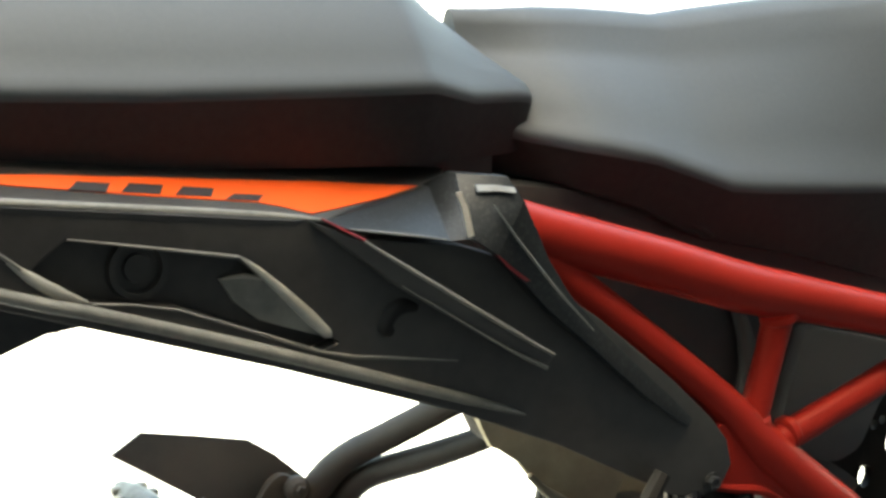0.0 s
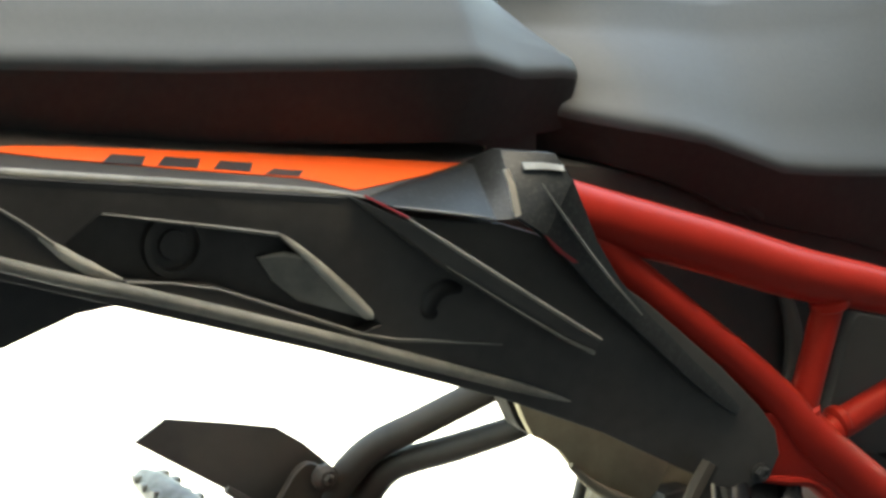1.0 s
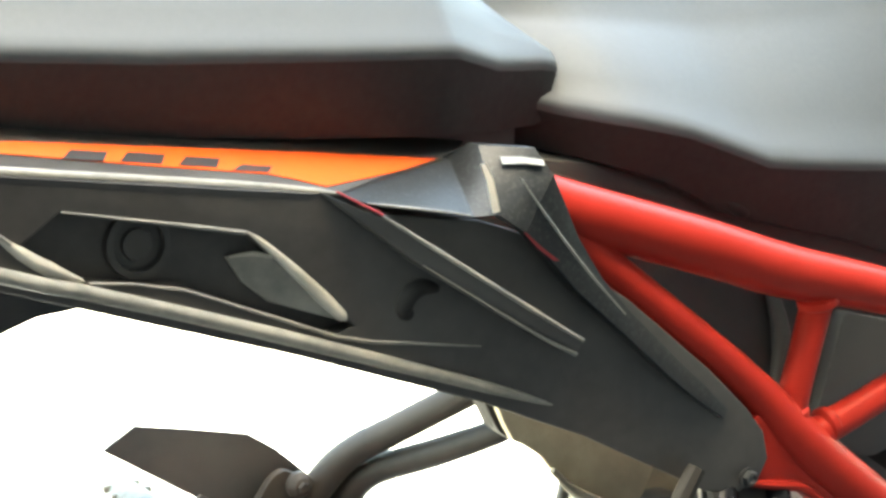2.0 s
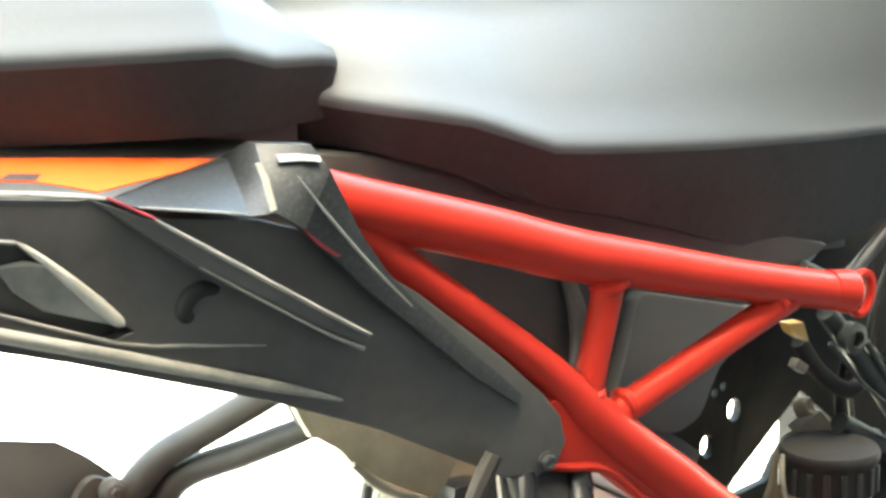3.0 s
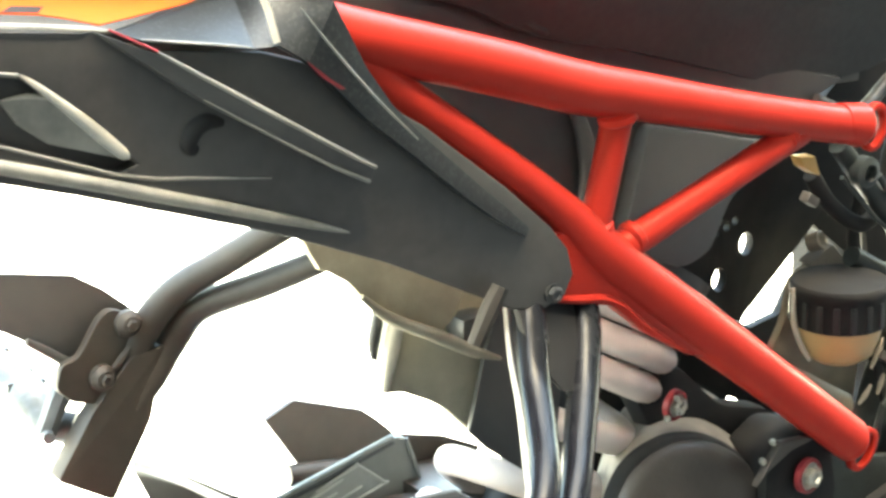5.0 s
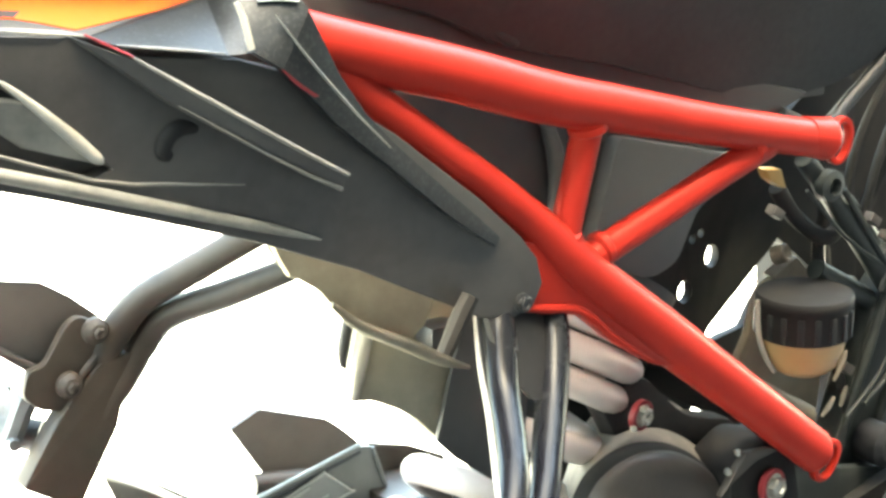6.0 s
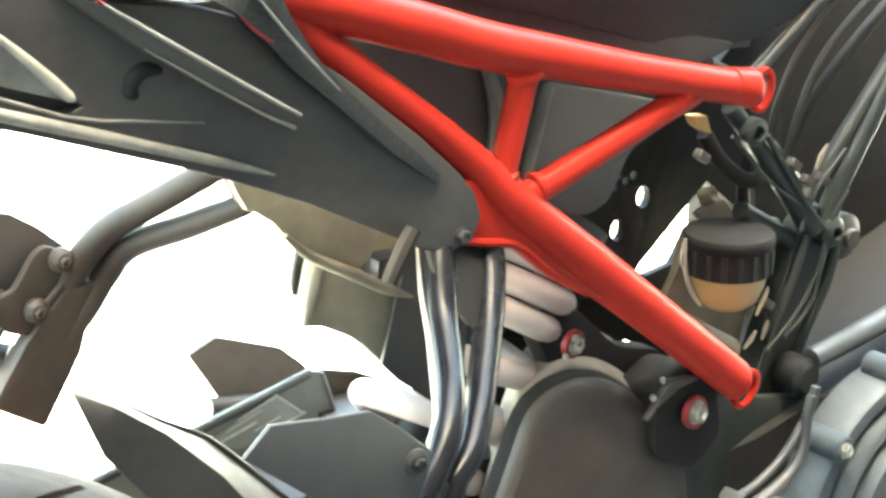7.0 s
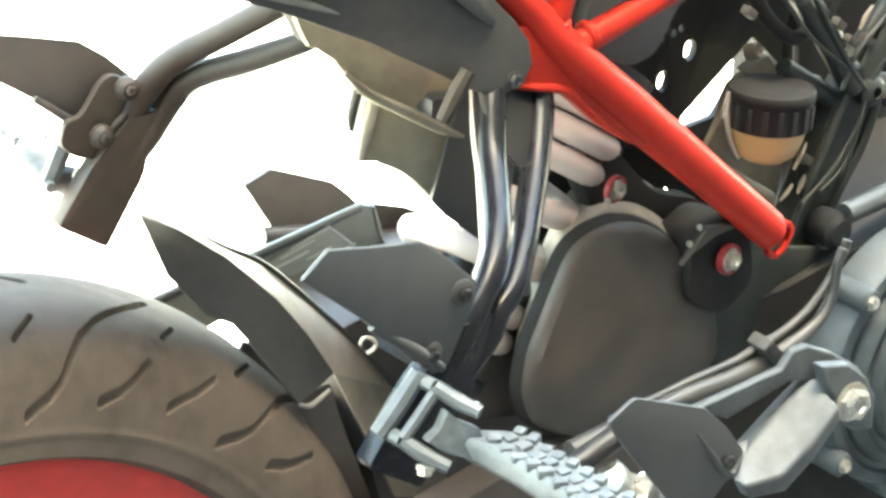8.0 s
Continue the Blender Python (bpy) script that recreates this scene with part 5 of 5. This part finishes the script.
# ---- rider footrest bracket, heel guard and brake lines ----
def guard_plate(side):
    if side > 0:
        return plate(rounded([(-0.028, 0.545), (-0.0064, 0.5575), (0.0584, 0.5315), (0.0822, 0.509), (0.1002, 0.4858), (0.0973, 0.4679), (0.085, 0.4672), (0.06, 0.44), (0.035, 0.465), (-0.006, 0.515)], 0.004), -0.128, -0.1245, 0.0012)
    return plate(rounded([(-0.023, 0.547), (0.003, 0.557), (0.064, 0.533), (0.081, 0.518), (0.095, 0.503), (0.09, 0.46), (0.03, 0.465), (0.012, 0.49)], 0.003), 0.340, 0.346, 0.0015)


REST_BACK = [(0.2111, -0.085, 0.494), (0.1843, -0.085, 0.4781), (0.1602, -0.085, 0.4615), (0.1402, -0.085, 0.4472)]
REST_FRONT = [(0.2127, -0.112, 0.4805), (0.1889, -0.112, 0.4581), (0.1599, -0.112, 0.4403), (0.1218, -0.112, 0.443)]
REST_LOW = [(0.2165, -0.111, 0.4687), (0.1942, -0.111, 0.4438), (0.1664, -0.111, 0.4241), (0.1304, -0.111, 0.4296)]
rest = part("footrest_bracket", soften(sheet([[p[k], p[k + 1], q[k + 1], q[k]] for p, q in ((REST_BACK, REST_FRONT), (REST_FRONT, REST_LOW)) for k in range(3)], 0.012), 0.003, 3, 25), ALLOYDK, bike, "pale cast alloy rider footrest bracket")
part("upper_arm", soften(plate([(0.0893, 0.5007), (0.1459, 0.5064), (0.1766, 0.5094), (0.1862, 0.5219), (0.2017, 0.5223), (0.2293, 0.5091), (0.2602, 0.4891), (0.2803, 0.4644), (0.2522, 0.465), (0.2176, 0.4903), (0.1872, 0.4968), (0.1268, 0.4836)], -0.085, -0.077, 0), 0.0025, 3), ALLOYDK, rest, "grey upper arm of the bracket")
part("bracket_head", soften(plate([(0.1993, 0.513), (0.2318, 0.5056), (0.253, 0.4891), (0.2657, 0.4704), (0.2682, 0.4407), (0.2455, 0.4464), (0.2248, 0.4607), (0.2253, 0.4747), (0.2084, 0.4935)], -0.1, -0.09, 0), 0.003, 3), ALLOYDK, rest)
bolt(rest, (0.2375, -0.100, 0.4735), 0.0125, (-0.12, -1, 0.05), label="large flanged bracket bolt")
g1 = part("heel_guard", guard_plate(1), GREYPL, rest, "dark grey plastic heel guard")
bolt(g1, (0.083, -0.1285, 0.4845), 0.0048, mat=SATIN, label="black guard bolt")
part("guard_lip", bar([(0.052, -0.1275, 0.5147), (0.0686, -0.1285, 0.4937), (0.0802, -0.1285, 0.4774), (0.0904, -0.1285, 0.4724), (0.0984, -0.1275, 0.4842)], [0.0008, 0.0022, 0.003, 0.003, 0.0012], 8), GREYPL, g1, "raised moulded lip")
part("lower_rod", bar([(-0.035, -0.09, 0.487), (0.0, -0.09, 0.50), (0.03, -0.09, 0.51)], 0.0085, 12), SATIN, rest)
part("rod_joint", turned([(-0.016, 0.009), (-0.014, 0.012), (0.014, 0.012), (0.016, 0.009)], (0.03, -0.10, 0.462), (0.3, -1, 0.1), 16), ZINC, rest, "bright rod joint")
part("rod_nut", turned([(-0.008, 0.012), (0.008, 0.012), (0.010, 0.008)], (0.008, -0.10, 0.478), (0.6, -0.5, 0.6), 6), ZINC, rest)
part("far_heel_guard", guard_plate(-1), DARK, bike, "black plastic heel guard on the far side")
part("mount_tab", plate(rounded([(0.012, 0.49), (0.03, 0.495), (0.028, 0.478), (0.014, 0.476)], 0.002), 0.334, 0.341, 0.001), ALLOYDK, bike, "grey tab of the far heel guard")
part("far_guard_bar", bar([(-0.01, 0.335, 0.50), (0.05, 0.33, 0.49), (0.13, 0.30, 0.47), (0.2, 0.22, 0.46)], 0.009, 12), SATIN, bike, "far footrest arm")
# Added filler that hides bright ground below the silencer.
part("lower_filler", plate(rounded([(-0.09, 0.46), (-0.02, 0.47), (0.16, 0.42), (0.24, 0.40), (0.24, 0.24), (-0.03, 0.30), (-0.10, 0.38)], 0.01), 0.13, 0.16, 0.003), CAN, arm, "brown plate added to fill the bright gap below the silencer")
part("far_link", plate(rounded([(0.0105, 0.569), (0.0525, 0.5563), (0.0845, 0.5394), (0.0823, 0.5357), (0.0603, 0.545), (0.0513, 0.5398), (0.0501, 0.5307), (0.0365, 0.5338), (0.020, 0.5312)], 0.002), 0.215, 0.2185, 0.001), CAN, arm, "brown dusty chain guard end")
hose = part("brake_hose", bar([(0.2757, -0.045, 0.5747), (0.2719, -0.045, 0.5616), (0.2623, -0.045, 0.5466), (0.2415, -0.045, 0.5253), (0.2165, -0.045, 0.5128), (0.1908, -0.045, 0.5072), (0.1686, -0.045, 0.501), (0.1132, -0.045, 0.4953), (0.0499, -0.045, 0.4859)], 0.0036, 10), DARK, bike, "thin black brake hose")
part("second_hose", bar([(0.266, -0.05, 0.5718), (0.2622, -0.05, 0.5588), (0.2613, -0.05, 0.5357), (0.2525, -0.05, 0.519), (0.2332, -0.05, 0.5073), (0.2049, -0.05, 0.4972), (0.1651, -0.05, 0.491), (0.1204, -0.05, 0.4886), (0.0669, -0.05, 0.4833), (0.0107, -0.05, 0.4752)], [0.0036, 0.0036, 0.0042, 0.0070, 0.0078, 0.0078, 0.0078], 12), DARK, hose)
part("hose_clamp", block((-0.0055, -0.010, -0.0135), (0.0055, 0.010, 0.0125), 0.003, Matrix.Translation((0.195, -0.05, 0.5070)) @ Matrix.Rotation(-0.75, 4, "Y")), DARK, hose, "black hose clamp")

# ---- hoses and wiring behind the frame ----
loom = part("wiring_loom", bar([(0.245, 0.05, 0.80), (0.285, 0.05, 0.785), (0.33, 0.06, 0.80), (0.40, 0.06, 0.85)], 0.005, 10), DARK, bike, "black hoses and wiring behind the frame")
for pts, r in (([(0.325, 0.06, 0.715), (0.333, 0.06, 0.755), (0.36, 0.06, 0.80), (0.42, 0.06, 0.85)], 0.0035), ([(0.345, 0.06, 0.70), (0.358, 0.06, 0.745), (0.385, 0.06, 0.79), (0.45, 0.06, 0.84)], 0.0035), ([(0.36, 0.07, 0.71), (0.385, 0.07, 0.75), (0.43, 0.07, 0.79), (0.50, 0.07, 0.84)], 0.005),
               ([(0.30, 0.07, 0.745), (0.315, 0.07, 0.72), (0.31, 0.07, 0.69), (0.305, 0.06, 0.665)], 0.0045), ([(0.312, 0.07, 0.63), (0.325, 0.06, 0.60), (0.33, 0.05, 0.56)], 0.004), ([(0.255, 0.06, 0.745), (0.275, 0.06, 0.72), (0.305, 0.06, 0.70), (0.335, 0.07, 0.70)], 0.006)):
    part("hose", bar(pts, r, 10), DEEP, loom)
for pts, r in (([(0.2659, 0.042, 0.7447), (0.3088, 0.042, 0.7032), (0.3593, 0.042, 0.6678)], 0.0016),
               ([(0.3028, 0.042, 0.7398), (0.3509, 0.042, 0.6785), (0.3831, 0.042, 0.6449)], 0.0026),
               ([(0.3931, 0.042, 0.7139), (0.3624, 0.042, 0.6860), (0.3485, 0.042, 0.6555)], 0.0018),
               ([(0.3996, 0.042, 0.6803), (0.3813, 0.042, 0.6548), (0.3658, 0.042, 0.5949), (0.3371, 0.042, 0.5712)], 0.0022),
               ([(0.3840, 0.042, 0.6400), (0.3530, 0.042, 0.5925), (0.3187, 0.042, 0.5652)], 0.0016)):
    part("wire", bar(pts, r, 8), CASTBLACK, loom)
for pts in ([(0.3236, 0.050, 0.6138), (0.3195, 0.050, 0.6035), (0.3122, 0.050, 0.5929)],
            [(0.3130, 0.050, 0.5802), (0.3076, 0.050, 0.5735), (0.3008, 0.050, 0.5680)],
            [(0.3263, 0.050, 0.5853), (0.3235, 0.050, 0.5785), (0.3202, 0.050, 0.5709)],
            [(0.3815, 0.050, 0.7181), (0.3746, 0.050, 0.7098), (0.3698, 0.050, 0.7003)]):
    part("cable_strap", bar(pts, [0.0012, 0.0022, 0.0012], 8), CANSIDE, loom, "pale worn strap")
for q in ((0.3325, 0.040, 0.7129), (0.3493, 0.040, 0.6968), (0.2335, 0.040, 0.7358), (0.373, 0.045, 0.693), (0.324, 0.05, 0.60)):
    part("connector", block((-0.006, -0.004, -0.0035), (0.006, 0.004, 0.0035), 0.0015, Matrix.Translation(q) @ Matrix.Rotation(0.6, 4, "Y")), CAN, loom, "brown cable connector")

# ---- grit on the concrete ----
rng = random.Random(4)
for k, (x, y, r) in enumerate(((0.865, 2.665, 0.022), (0.445, 2.61, 0.011), (1.35, 2.9, 0.007), (0.72, 3.3, 0.007))):
    bm = bmesh.new()
    bmesh.ops.create_icosphere(bm, subdivisions=2, radius=r)
    for v in bm.verts:
        v.co *= 0.8 + 0.4 * rng.random()
        v.co.z = v.co.z * 0.35 + r * 0.2
    bm.transform(Matrix.Translation((x, y, GROUND)))
    tagged(part("stone_chip", bm, CHIP, None, "small dull stone chip lying on the concrete", category="stone"), group="grit on the ground")
